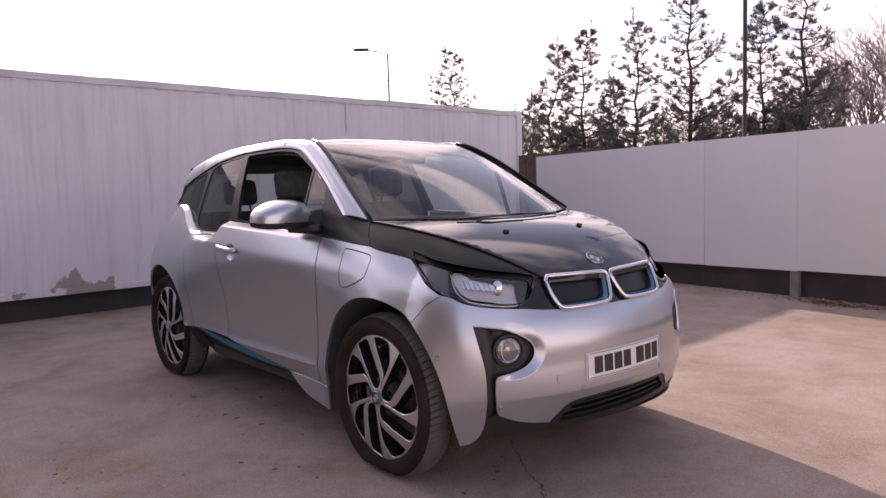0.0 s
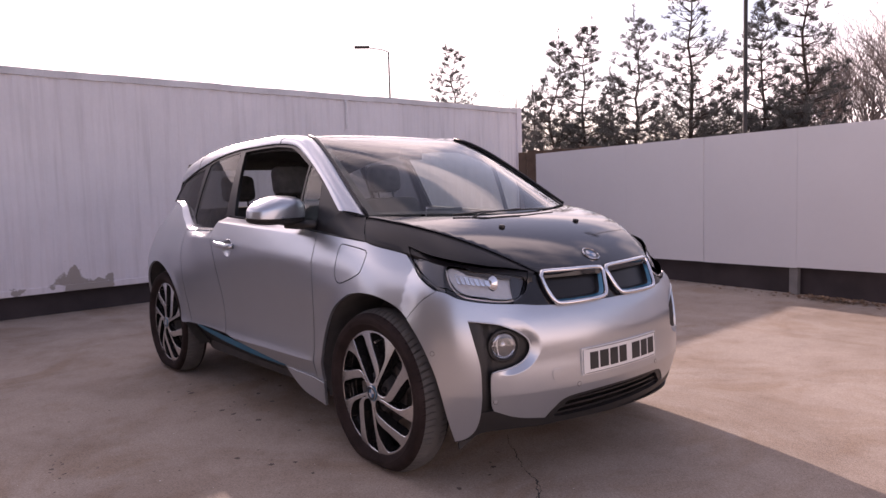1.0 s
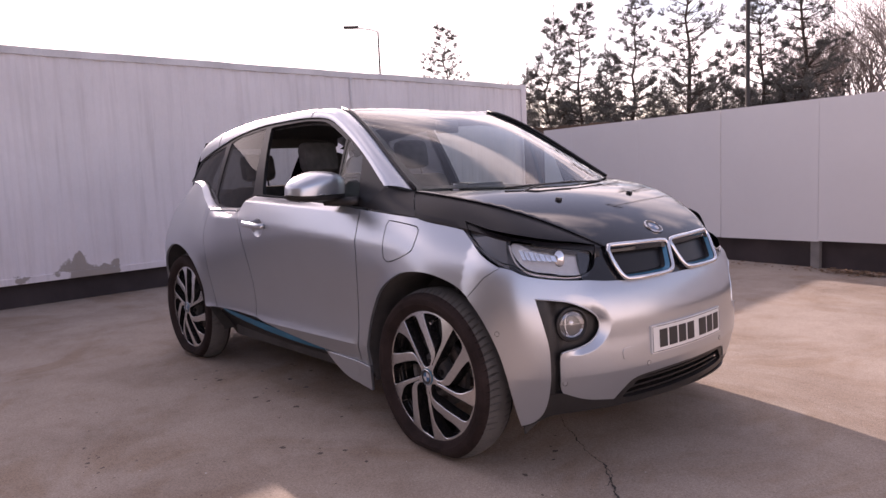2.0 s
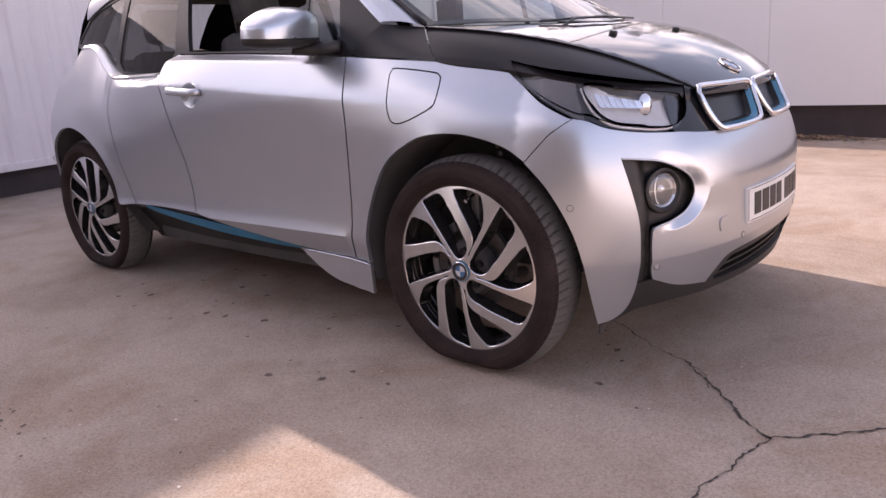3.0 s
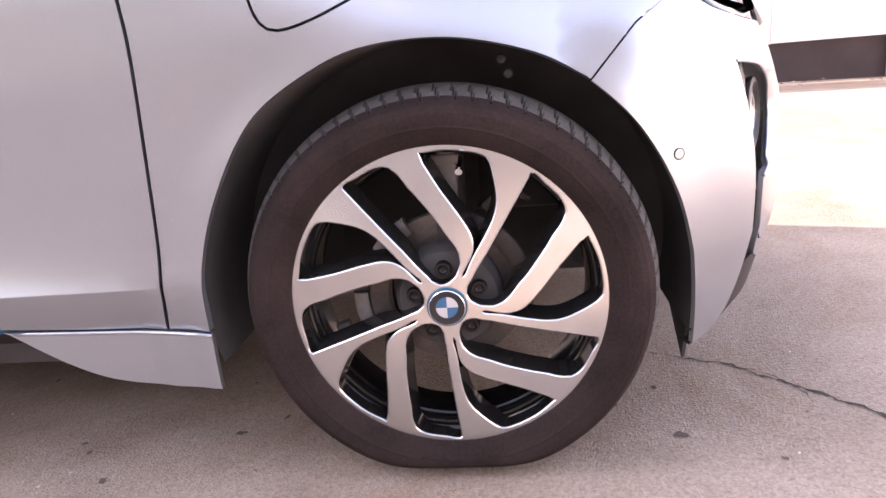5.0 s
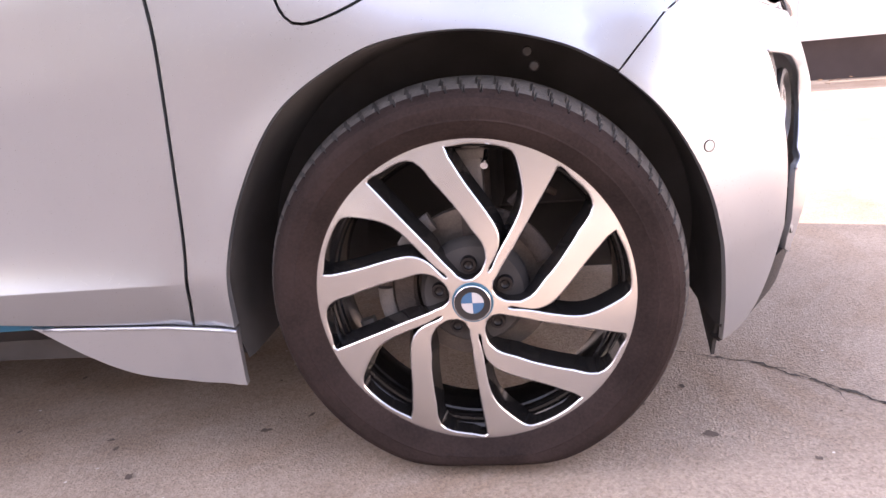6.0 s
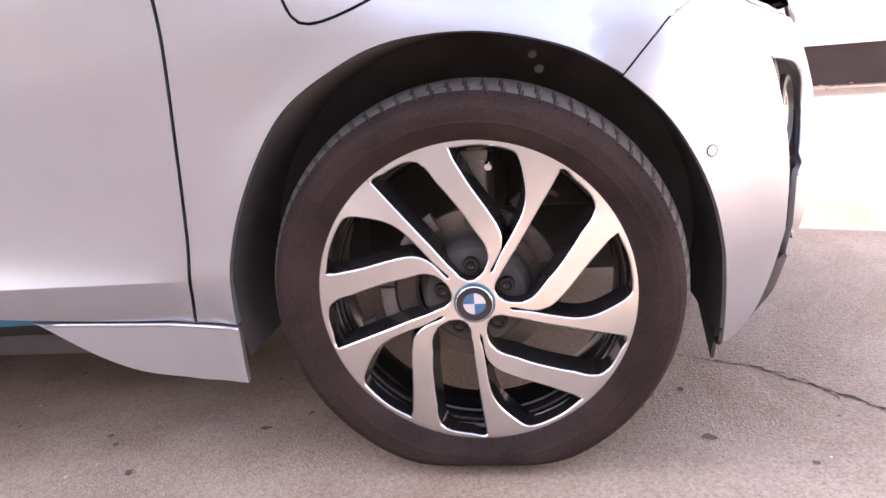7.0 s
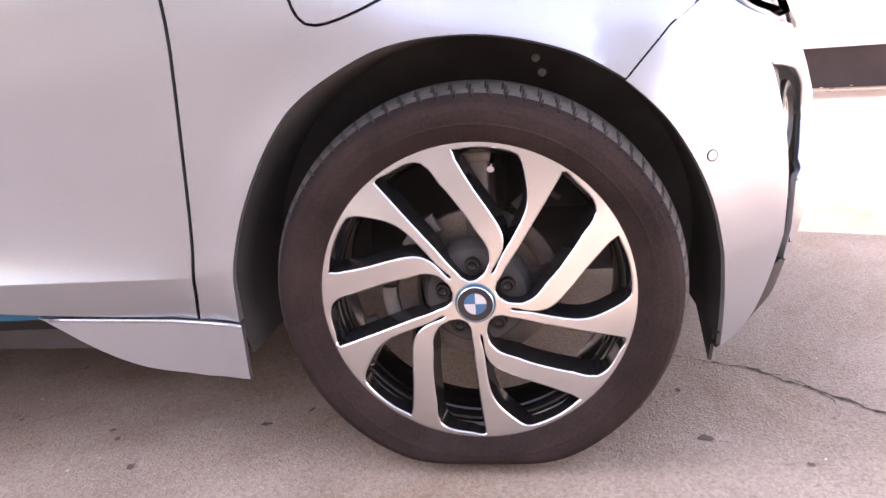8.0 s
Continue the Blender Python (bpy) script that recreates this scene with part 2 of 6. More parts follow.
X0 = 0.2
nose_soft = smooth1((0.10, 0.16, 0.28, 0.385, 0.48, 0.55, 0.65, 0.75, 0.87, 0.95, 1.02), (0.72, 0.722, 0.726, 0.728, 0.727, 0.722, 0.702, 0.665, 0.615, 0.56, 0.48), 0.035)
TAIL = -3.27
shoulder_fall = smooth1((-3.0, -2.5, -2.1, -1.8, -1.55, -0.5, -0.1, 0.2), (0.0, 0.0, 0.5, 0.9, 0.36, 0.28, 0.0, 0.0), 0.10)


def nose(z):
    """How far the front reaches, with the bend where it turns under."""
    under = 0.408 - z
    return nose_soft(z) - 0.26 * 0.5 * (under + math.sqrt(under * under + 0.000004))


belt_door = curve1((-1.66, -1.575, -1.18, -0.80, -0.487), (1.100, 1.105, 1.090, 1.068, 1.047))
belt_low = curve1((-2.85, -2.48, -2.37, -2.25, -2.17, -2.115, -1.9, -1.6), (1.194, 1.191, 1.156, 1.086, 1.046, 1.035, 1.030, 1.031))
glass_foot = curve1((-3.1, -2.9, -2.3, -1.7, -1.0, -0.3, 0.0), (0.62, 0.665, 0.745, 0.778, 0.778, 0.765, 0.75))


def flank(x, z):
    """Half the body's width, but for its rounded ends."""
    w = plain_flank(min(x, 0.22), z)
    for cx in (0.0, -2.57):
        r = math.hypot(x - cx, z - 0.35)
        w += 0.008 * math.exp(-((r - 0.41) / 0.055) ** 2)
    if x < 0.19:
        over = z - (0.90 - 0.07 * (x + 0.46))
        w -= shoulder_fall(x) * 0.5 * (over + math.sqrt(over * over + 0.00002))
    if x < -0.36:
        under = 0.409 - z
        k = min(1.0, (-0.36 - x) / 0.2)
        crisp = ease(-0.47 - x, 0.0, 0.06)
        w += 0.007 * k * (1 - crisp) * math.exp(-(under / 0.038) ** 2)
        w += 0.010 * k * crisp * math.exp(-max(0.0, -under) / 0.042)
        w -= 0.56 * k * 0.5 * (under + math.sqrt(under * under + 0.0000004 + 0.0006 * (1 - crisp)))
    if -1.66 < x < -0.46:
        zb = belt_door(x)
        d = zb - 1.05
        foot = glass_foot(x) - 0.25 * d - 0.24 * d * d + 0.006
        k = min(1.0, max(0.0, (z - zb + 0.032) / 0.032)) * ease(-0.46 - x, 0.0, 0.16) * ease(x + 1.66, 0.0, 0.1)
        if k and foot < w:
            w += (foot - w) * k * k * (2.2 - 1.2 * k)
    if x < -1.62:
        zl = belt_low(max(x, -2.85))
        d = zl - 1.05
        foot = glass_foot(x) - 0.25 * d - 0.24 * d * d + 0.004
        cap = foot + 0.040 + 0.45 * (zl - z)
        low = 0.5 * (w + cap - math.sqrt((w - cap) ** 2 + 0.0006))
        w += (low - w) * min(1.0, max(0.0, (-1.9 - x) / 0.3))
        k = min(1.0, max(0.0, (z - zl + 0.05) / 0.05)) * min(1.0, (-1.62 - x) / 0.12) * min(1.0, max(0.0, (x + 2.2) / 0.3))
        if k and foot < w:
            w += (foot - w) * k * k * (2.2 - 1.2 * k)
    return w


def half_width(x, z):
    w = flank(x, z)
    if x > X0:
        t = (x - X0) / (nose(z) - X0)
        return w * math.sqrt(max(0.0, 1 - t ** 3)) if t < 1 else 0.0
    if x < -2.75:
        t = (-2.75 - x) / (-2.75 - TAIL)
        return w * math.sqrt(max(0.0, 1 - t ** 3)) if t < 1 else 0.0
    return w


def side(x, z, s=-1):
    return Vector((x, s * half_width(x, z), z))


def tucked(p):
    """The left front corner draws in a little above the bumper."""
    if p[1] < 0.35 or p[2] < 0.74:
        return p
    return Vector((p[0], p[1] - 0.08 * ease(p[0], -0.1, 0.32) * ease(p[1], 0.35, 0.62) * ease(p[2], 0.74, 0.84), p[2]))


def ridge(u, z):
    """The soft brow over the number plate."""
    if z < 0.50 or z > 0.83:
        return 0.0
    return 0.013 * ease(z, 0.52, 0.635) * (1 - ease(z, 0.70, 0.83)) * ease(min(u, 180 - u), 45.0, 57.0)


def front(u, z):
    """The rounded front: u runs from 0 at the right flank over 90 at the middle to 180 degrees at the left."""
    if u < 0 or u > 180:
        x = X0 + 0.01 * (u if u < 0 else 180 - u)
        return tucked(Vector((x, math.copysign(flank(x, z), u - 90), z)))
    a = radians(u)
    t = max(0.0, math.sin(a)) ** (2 / 3)
    x = X0 + (nose(z) - X0) * t
    return tucked(Vector((x + ridge(u, z), -flank(x, z) * math.cos(a), z)))


hood_mid = poly1(3, (-0.25, -0.05, 0.10, 0.25, 0.40, 0.55, 0.63), (1.15, 1.125, 1.10, 1.065, 1.005, 0.925, 0.875))
hood_crease = poly1(3, (-0.2, 0.0, 0.2, 0.4, 0.55, 0.64), (0.70, 0.665, 0.60, 0.505, 0.405, 0.34))
hood_side = curve1((-0.5, -0.1, 0.15, 0.33, 0.45, 0.53, 0.575, 0.64), (0.778, 0.776, 0.742, 0.712, 0.648, 0.522, 0.425, 0.35))
hood_edge = poly1(3, (-0.5, -0.1, 0.15, 0.24, 0.33, 0.39, 0.47, 0.53, 0.57, 0.64), (1.048, 1.014, 0.973, 0.952, 0.936, 0.922, 0.903, 0.884, 0.868, 0.845))


def hood(x, y):
    """The bonnet: nearly flat to a crease on each side, and from there down to the wings."""
    k, a, e = hood_crease(x), abs(y), hood_side(x)
    zk = hood_mid(x) - 0.022
    if a <= k:
        return Vector((x, y, hood_mid(x) - 0.022 * (a / k) ** 2))
    return Vector((x, y, zk + (hood_edge(x) - zk) * (a - k) / max(0.02, e - k)))


roof_mid = poly1(5, (-3.1, -3.0, -2.7, -2.2, -1.7, -1.3, -1.0, -0.8, -0.5, -0.2, 0.08), (1.41, 1.44, 1.512, 1.567, 1.588, 1.586, 1.560, 1.510, 1.395, 1.25, 1.105))
rail_y = smooth1((-2.9, -2.75, -2.3, -1.8, -1.3, -1.0, -0.9, -0.75, -0.6, -0.467, -0.205, 0.1), (0.48, 0.49, 0.515, 0.525, 0.525, 0.528, 0.540, 0.578, 0.608, 0.640, 0.692, 0.745), 0.06)
rail_z = smooth1((-2.9, -2.75, -2.3, -1.8, -1.3, -1.0, -0.9, -0.75, -0.6, -0.467, -0.205, 0.1), (1.44, 1.470, 1.532, 1.563, 1.566, 1.550, 1.526, 1.460, 1.375, 1.290, 1.122, 0.94), 0.04)


def top(x, y):
    """Windscreen and roof, between the two rails."""
    return Vector((x, y, roof_mid(x) - (roof_mid(x) - rail_z(x)) * (abs(y) / rail_y(x)) ** 2.4))


def cabin(x, z, s=-1):
    k = z - 1.05
    return Vector((x, s * (glass_foot(x) - 0.25 * k - 0.24 * k * k), z))

# ---- building blocks ----
def link_mesh(name, verts, faces, mat, parent=None, label="", normals=None, smooth=True, mats=None, slots=None):
    me = bpy.data.meshes.new(name)
    me.from_pydata([tuple(v) for v in verts], [], faces)
    for m in (mats or [mat]):
        me.materials.append(m)
    if slots:
        for p, k in zip(me.polygons, slots):
            p.material_index = k
    me.polygons.foreach_set("use_smooth", [smooth] * len(me.polygons))
    me.update()
    if normals is not None:
        me.normals_split_custom_set_from_vertices([tuple(n) for n in normals])
    ob = new(name, me)
    if parent is not None:
        ob.parent = parent
    if label:
        tagged(ob, label)
    return ob


def part(name, bm, mat, parent=None, label="", smooth=True, angle=35):
    """One mesh object out of a bmesh, under a thing or a part."""
    bmesh.ops.recalc_face_normals(bm, faces=bm.faces[:])
    for f in bm.faces:
        f.smooth = smooth
    if smooth:
        for e in bm.edges:
            if len(e.link_faces) == 2 and e.calc_face_angle(0.0) > radians(angle):
                e.smooth = False
    me = bpy.data.meshes.new(name)
    bm.to_mesh(me)
    bm.free()
    me.materials.append(mat)
    ob = new(name, me)
    if parent is not None:
        ob.parent = parent
    if label:
        tagged(ob, label)
    return ob


def box(bm, x0, x1, y0, y1, z0, z1, bevel=0.0, m=None):
    made = bmesh.ops.create_cube(bm, size=1)["verts"]
    for v in made:
        v.co = Vector((x0 + (v.co.x + 0.5) * (x1 - x0), y0 + (v.co.y + 0.5) * (y1 - y0), z0 + (v.co.z + 0.5) * (z1 - z0)))
    if bevel:
        edges = list({e for v in made for e in v.link_edges})
        made = list({v for f in bmesh.ops.bevel(bm, geom=edges, offset=bevel, segments=2, profile=0.5, affect="EDGES")["faces"] for v in f.verts} | {v for v in made if v.is_valid})
    if m is not None:
        bmesh.ops.transform(bm, matrix=m, verts=[v for v in made if v.is_valid])
    return bm


def rod(bm, a, b, r0, r1=None, seg=12, cap=True):
    a, b = Vector(a), Vector(b)
    d = b - a
    m = Matrix.Translation((a + b) / 2) @ d.to_track_quat("Z", "Y").to_matrix().to_4x4()
    bmesh.ops.create_cone(bm, cap_ends=cap, segments=seg, radius1=r0, radius2=r0 if r1 is None else r1, depth=d.length, matrix=m)
    return bm


def spline(points, step, closed=False):
    """Points at even steps along a smooth line through the given ones (Catmull-Rom); a point given twice is a corner."""
    p = [np.array(q, float) for q in points]
    runs, run = [], [p[0]]
    seq = p + [p[0]] if closed else p
    for q in seq[1:]:
        if np.allclose(q, run[-1]):
            if len(run) > 1:
                runs.append(run)
            run = [q]
        else:
            run.append(q)
    runs.append(run)
    smooth_loop = closed and len(runs) == 1
    out = []
    for run in runs:
        for i in range(len(run) - 1):
            a, b = run[i], run[i + 1]
            if smooth_loop:
                pre, post = p[i - 1], p[(i + 2) % len(p)]
            else:
                pre = run[i - 1] if i else 2 * a - b
                post = run[i + 2] if i + 2 < len(run) else 2 * b - a
            n = max(1, round(float(np.linalg.norm(b - a)) / step))
            for k in range(n):
                t = k / n
                out.append(0.5 * (2 * a + (b - pre) * t + (2 * pre - 5 * a + 4 * b - post) * t * t + (3 * a - pre - 3 * b + post) * t ** 3))
    if not closed:
        out.append(p[-1])
    return out


def inside(x, y, poly):
    odd, j = False, len(poly) - 1
    for i in range(len(poly)):
        (xi, yi), (xj, yj) = poly[i], poly[j]
        if (yi > y) != (yj > y) and x < (xj - xi) * (y - yi) / (yj - yi) + xi:
            odd = not odd
        j = i
    return odd


def shrink(poly, d):
    """The outline moved inward by d."""
    n = len(poly)
    area = sum(poly[i][0] * poly[(i + 1) % n][1] - poly[(i + 1) % n][0] * poly[i][1] for i in range(n))
    s = 1 if area > 0 else -1
    out = []
    for i in range(n):
        e = np.subtract(poly[(i + 1) % n], poly[i - 1])
        e = e / (np.linalg.norm(e) + 1e-9)
        out.append(np.array(poly[i]) + s * d * np.array([-e[1], e[0]]))
    return out


def cut_sheet(outline, holes, step, aspect=1.0, extra=()):
    """Triangles of a flat outline with holes. aspect: how much longer a unit of the second axis is."""
    sc = np.array([1.0, aspect])
    loops = [[np.array(q) * sc for q in loop] for loop in (outline, *holes)]
    pts, edges = [], []
    for loop in loops:
        n0 = len(pts)
        pts += [Vector(q) for q in loop]
        edges += [(n0 + i, n0 + (i + 1) % len(loop)) for i in range(len(loop))]
    flat = [[tuple(q) for q in loop] for loop in loops]
    rim = np.array([tuple(q) for q in pts])
    for q in extra:
        q = np.array(q) * sc
        if inside(q[0], q[1], flat[0]) and not any(inside(q[0], q[1], h) for h in flat[1:]) and ((rim - q) ** 2).sum(1).min() > (0.2 * step) ** 2:
            pts.append(Vector(q))
    border = np.array([tuple(q) for q in pts])
    lo, hi = border.min(0), border.max(0)
    row = 0
    y = lo[1] + step * 0.5
    while y < hi[1]:
        x = lo[0] + step * (0.5 if row % 2 else 1.0)
        while x < hi[0]:
            if inside(x, y, flat[0]) and not any(inside(x, y, h) for h in flat[1:]):
                if ((border - (x, y)) ** 2).sum(1).min() > (0.45 * step) ** 2:
                    pts.append(Vector((x, y)))
            x += step
        y += step * 0.87
        row += 1
    v, _, f, *_ = delaunay_2d_cdt(pts, edges, [], 0, 1e-7)
    keep = []
    for tri in f:
        cx, cy = sum(v[i][0] for i in tri) / len(tri), sum(v[i][1] for i in tri) / len(tri)
        if inside(cx, cy, flat[0]) and not any(inside(cx, cy, h) for h in flat[1:]):
            keep.append(tuple(tri))
    return [(q[0], q[1] / aspect) for q in v], keep


CENTRE = Vector((-1.3, 0, 0.6))


def panel(name, outline, fn, mat, parent, label="", step=0.035, holes=(), gap=0.0032, lip=0.014, aspect=1.0, out=None, closed_step=None, push=0.0, hole_gap=None, creases=()):
    """A skin cut to an outline, laid onto a surface fn(a, b), with its edge turned inward. push: how far it stands proud."""
    es = closed_step or step * 0.6
    sc = np.array([1.0, aspect])
    def prepared(points, d):
        line = spline([np.array(q) * sc for q in points], es, True)
        if d:
            line = shrink(line, d)
        return [q / sc for q in line]
    loops = [prepared(outline, gap)] + [prepared(h, -(gap if hole_gap is None else hole_gap)) for h in holes]
    extra = [(a, b + d) for line in creases for a, b in line for d in (-0.0018, 0.0, 0.0018)]
    v2, faces = cut_sheet(loops[0], loops[1:], step, aspect, extra)
    verts, norms = [], []
    ea, eb = 1e-3, 1e-3 / aspect
    for a, b in v2:
        p = Vector(fn(a, b))
        n = (Vector(fn(a + ea, b)) - Vector(fn(a - ea, b))).cross(Vector(fn(a, b + eb)) - Vector(fn(a, b - eb)))
        n = n.normalized() if n.length > 1e-12 else Vector((0, 0, 1))
        ref = out if out is not None else p - CENTRE
        if n.dot(ref) < 0:
            n = -n
        verts.append(p + n * push)
        norms.append(n)
    fixed = []
    for f in faces:
        g = (verts[f[1]] - verts[f[0]]).cross(verts[f[2]] - verts[f[0]])
        fixed.append(f if g.dot(norms[f[0]]) > 0 else f[::-1])
    faces = fixed
    if lip:
        used = {}
        for f in faces:
            for i in range(len(f)):
                e = (f[i], f[(i + 1) % len(f)])
                used[e] = used.get(e, 0) + 1
        rim = [e for e in used if (e[1], e[0]) not in used]
        for a, b in rim:
            k = len(verts)
            side_n = (verts[b] - verts[a]).cross(norms[a])
            side_n = side_n.normalized() if side_n.length > 1e-9 else norms[a]
            verts += [verts[a], verts[b], verts[b] - norms[b] * lip, verts[a] - norms[a] * lip]
            norms += [side_n] * 4
            faces.append((k + 1, k, k + 3, k + 2))
    return link_mesh(name, verts, faces, mat, parent, label, norms)


def loft(name, rows, mat, parent, label="", thick=0.0, smooth=True):
    """A skin over rows of points, of one length each."""
    n = len(rows[0])
    verts = [Vector(p) for row in rows for p in row]
    faces = [(i * n + j, i * n + j + 1, (i + 1) * n + j + 1, (i + 1) * n + j) for i in range(len(rows) - 1) for j in range(n - 1)]
    bm = bmesh.new()
    bv = [bm.verts.new(v) for v in verts]
    for f in faces:
        try:
            bm.faces.new([bv[i] for i in f])
        except ValueError:
            pass
    bmesh.ops.remove_doubles(bm, verts=bm.verts[:], dist=1e-5)
    bmesh.ops.recalc_face_normals(bm, faces=bm.faces[:])
    mid = sum((f.normal.dot(f.calc_center_median() - CENTRE) for f in bm.faces), 0.0)
    if mid < 0:
        bmesh.ops.reverse_faces(bm, faces=bm.faces[:])
    if thick:
        bmesh.ops.solidify(bm, geom=bm.faces[:], thickness=thick)
    for f in bm.faces:
        f.smooth = smooth
    for e in bm.edges:
        if len(e.link_faces) == 2 and e.calc_face_angle(0.0) > radians(40):
            e.smooth = False
    me = bpy.data.meshes.new(name)
    bm.to_mesh(me)
    bm.free()
    me.materials.append(mat)
    ob = new(name, me)
    ob.parent = parent
    if label:
        tagged(ob, label)
    return ob


def tube(name, points, r, mat, parent, label="", closed=False, seg=8, flat=1.0):
    """A round bar along a line."""
    pts = [Vector(p) for p in points]
    n = len(pts)
    verts, faces = [], []
    up = Vector((0.13, 0.21, 0.97))
    for i, p in enumerate(pts):
        d = (pts[(i + 1) % n] if closed or i < n - 1 else p) - (pts[i - 1] if closed or i else p)
        d.normalize()
        s = d.cross(up).normalized()
        t = s.cross(d)
        for k in range(seg):
            a = 2 * math.pi * k / seg
            verts.append(p + s * (r * math.cos(a)) + t * (r * flat * math.sin(a)))
    for i in range(n if closed else n - 1):
        for k in range(seg):
            a, b = i * seg, (i + 1) % n * seg
            faces.append((a + k, a + (k + 1) % seg, b + (k + 1) % seg, b + k))
    if not closed:
        faces += [tuple(range(seg))[::-1], tuple((n - 1) * seg + k for k in range(seg))]
    return link_mesh(name, verts, faces, mat, parent, label)


def revolve(name, profile, mat, parent, label="", seg=64, closed=False):
    """A turned body round the y axis, from (radius, y) pairs."""
    bm = bmesh.new()
    rings = []
    for r, y in profile:
        rings.append([bm.verts.new((r * math.cos(2 * math.pi * k / seg), y, r * math.sin(2 * math.pi * k / seg))) for k in range(seg)])
    for a, b in zip(rings, rings[1:] + ([rings[0]] if closed else [])):
        for k in range(seg):
            bm.faces.new((a[k], a[(k + 1) % seg], b[(k + 1) % seg], b[k]))
    if not closed:
        for ring in (rings[0], rings[-1]):
            if ring[0].co.xz.length < 0.2:
                bm.faces.new(ring)
    return part(name, bm, mat, parent, label, angle=28)

# ---- setting: ground ----
def concrete(name):
    """Worn outdoor concrete: patches, stains, exposed grit."""
    m = bpy.data.materials.new(name)
    m.use_nodes = True
    n, l = m.node_tree.nodes, m.node_tree.links
    b = n["Principled BSDF"]
    b.inputs["Roughness"].default_value = 0.88
    co = n.new("ShaderNodeTexCoord")

    def noisy(scale, detail=5.0, rough=0.6, warp=0.0):
        t = n.new("ShaderNodeTexNoise")
        t.inputs["Scale"].default_value, t.inputs["Detail"].default_value = scale, detail
        t.inputs["Roughness"].default_value, t.inputs["Distortion"].default_value = rough, warp
        l.new(co.outputs["Object"], t.inputs["Vector"])
        return t.outputs["Fac"]

    def ramp(fac, *stops):
        r = n.new("ShaderNodeValToRGB")
        els = r.color_ramp.elements
        els[0].position, els[0].color = stops[0][0], (*stops[0][1], 1)
        els[1].position, els[1].color = stops[-1][0], (*stops[-1][1], 1)
        for p, c in stops[1:-1]:
            e = els.new(p)
            e.color = (*c, 1)
        l.new(fac, r.inputs["Fac"])
        return r.outputs["Color"]

    def blend(mode, fac, a, c):
        x = n.new("ShaderNodeMixRGB")
        x.blend_type = mode
        x.inputs["Fac"].default_value = fac
        l.new(a, x.inputs["Color1"])
        l.new(c, x.inputs["Color2"])
        return x.outputs["Color"]

    ground_tone = ramp(noisy(0.55, 6, 0.6, 0.0), (0.30, (0.315, 0.251, 0.203)), (0.5, (0.370, 0.303, 0.250)), (0.72, (0.411, 0.343, 0.288)))
    stains = ramp(noisy(1.3, 8, 0.62, 0.3), (0.34, (0.80, 0.755, 0.72)), (0.52, (1, 1, 1)), (1.0, (1.06, 1.05, 1.04)))
    streaks = ramp(noisy(0.8, 7, 0.65, 1.6), (0.36, (0.78, 0.68, 0.58)), (0.5, (1, 1, 1)), (0.68, (1.08, 1.08, 1.09)))
    scuffs = ramp(noisy(6.0, 6, 0.7, 0.1), (0.34, (0.82, 0.80, 0.78)), (0.5, (1, 1, 1)), (0.75, (1.05, 1.05, 1.05)))
    grit_v = n.new("ShaderNodeTexVoronoi")
    grit_v.inputs["Scale"].default_value = 210.0
    l.new(co.outputs["Object"], grit_v.inputs["Vector"])
    grit = ramp(grit_v.outputs["Color"], (0.0, (0.74, 0.72, 0.70)), (0.5, (1, 1, 1)), (1.0, (1.22, 1.2, 1.18)))
    fleck = ramp(noisy(95, 3, 0.6), (0.32, (0.78, 0.76, 0.74)), (0.5, (1, 1, 1)), (0.7, (1.10, 1.10, 1.10)))
    c = blend("MULTIPLY", 0.75, ground_tone, stains)
    c = blend("MULTIPLY", 0.7, c, streaks)
    c = blend("MULTIPLY", 0.55, c, scuffs)
    c = blend("MULTIPLY", 0.85, c, grit)
    c = blend("MULTIPLY", 0.8, c, fleck)
    l.new(c, b.inputs["Base Color"])
    bp = n.new("ShaderNodeBump")
    bp.inputs["Distance"].default_value = 0.0035
    worn = n.new("ShaderNodeMapRange")
    worn.inputs["From Min"].default_value, worn.inputs["From Max"].default_value = 0.38, 0.62
    worn.inputs["To Min"].default_value, worn.inputs["To Max"].default_value = 0.25, 0.9
    l.new(noisy(0.9, 3, 0.5), worn.inputs["Value"])
    l.new(worn.outputs["Result"], bp.inputs["Strength"])
    hs = n.new("ShaderNodeMath")
    hs.operation = "ADD"
    l.new(grit_v.outputs["Distance"], hs.inputs[0])
    l.new(noisy(150, 4, 0.7), hs.inputs[1])
    l.new(hs.outputs[0], bp.inputs["Height"])
    l.new(bp.outputs["Normal"], b.inputs["Normal"])
    return m


M_ground = concrete("worn_concrete")
M_crack = material("crack_shadow", (0.050, 0.043, 0.038), 0.95, 0, 0.3, 20)
M_grime = material("oily_spot", (0.115, 0.088, 0.073), 0.85, 0, 0.3, 20)
M_stone = material("pale_grit", (0.62, 0.58, 0.54), 0.8, 0, 0.2, 30)
bm = bmesh.new()
bmesh.ops.create_grid(bm, x_segments=8, y_segments=8, size=900)
ground = tagged(part("ground", bm, M_ground, None, smooth=False), "worn brownish-grey concrete yard with cracks and stains", "ground", kind="structure")

rng = random.Random(7)


def wander(points, step, wild):
    """A jagged line through a few places."""
    line = [np.array(q) for q in spline(points, step)]
    out = []
    off = 0.0
    for i, q in enumerate(line):
        d = line[min(i + 1, len(line) - 1)] - line[max(i - 1, 0)]
        d = d / (np.linalg.norm(d) + 1e-9)
        off = off * 0.7 + rng.uniform(-wild, wild)
        out.append(q + np.array([-d[1], d[0]]) * off)
    return out


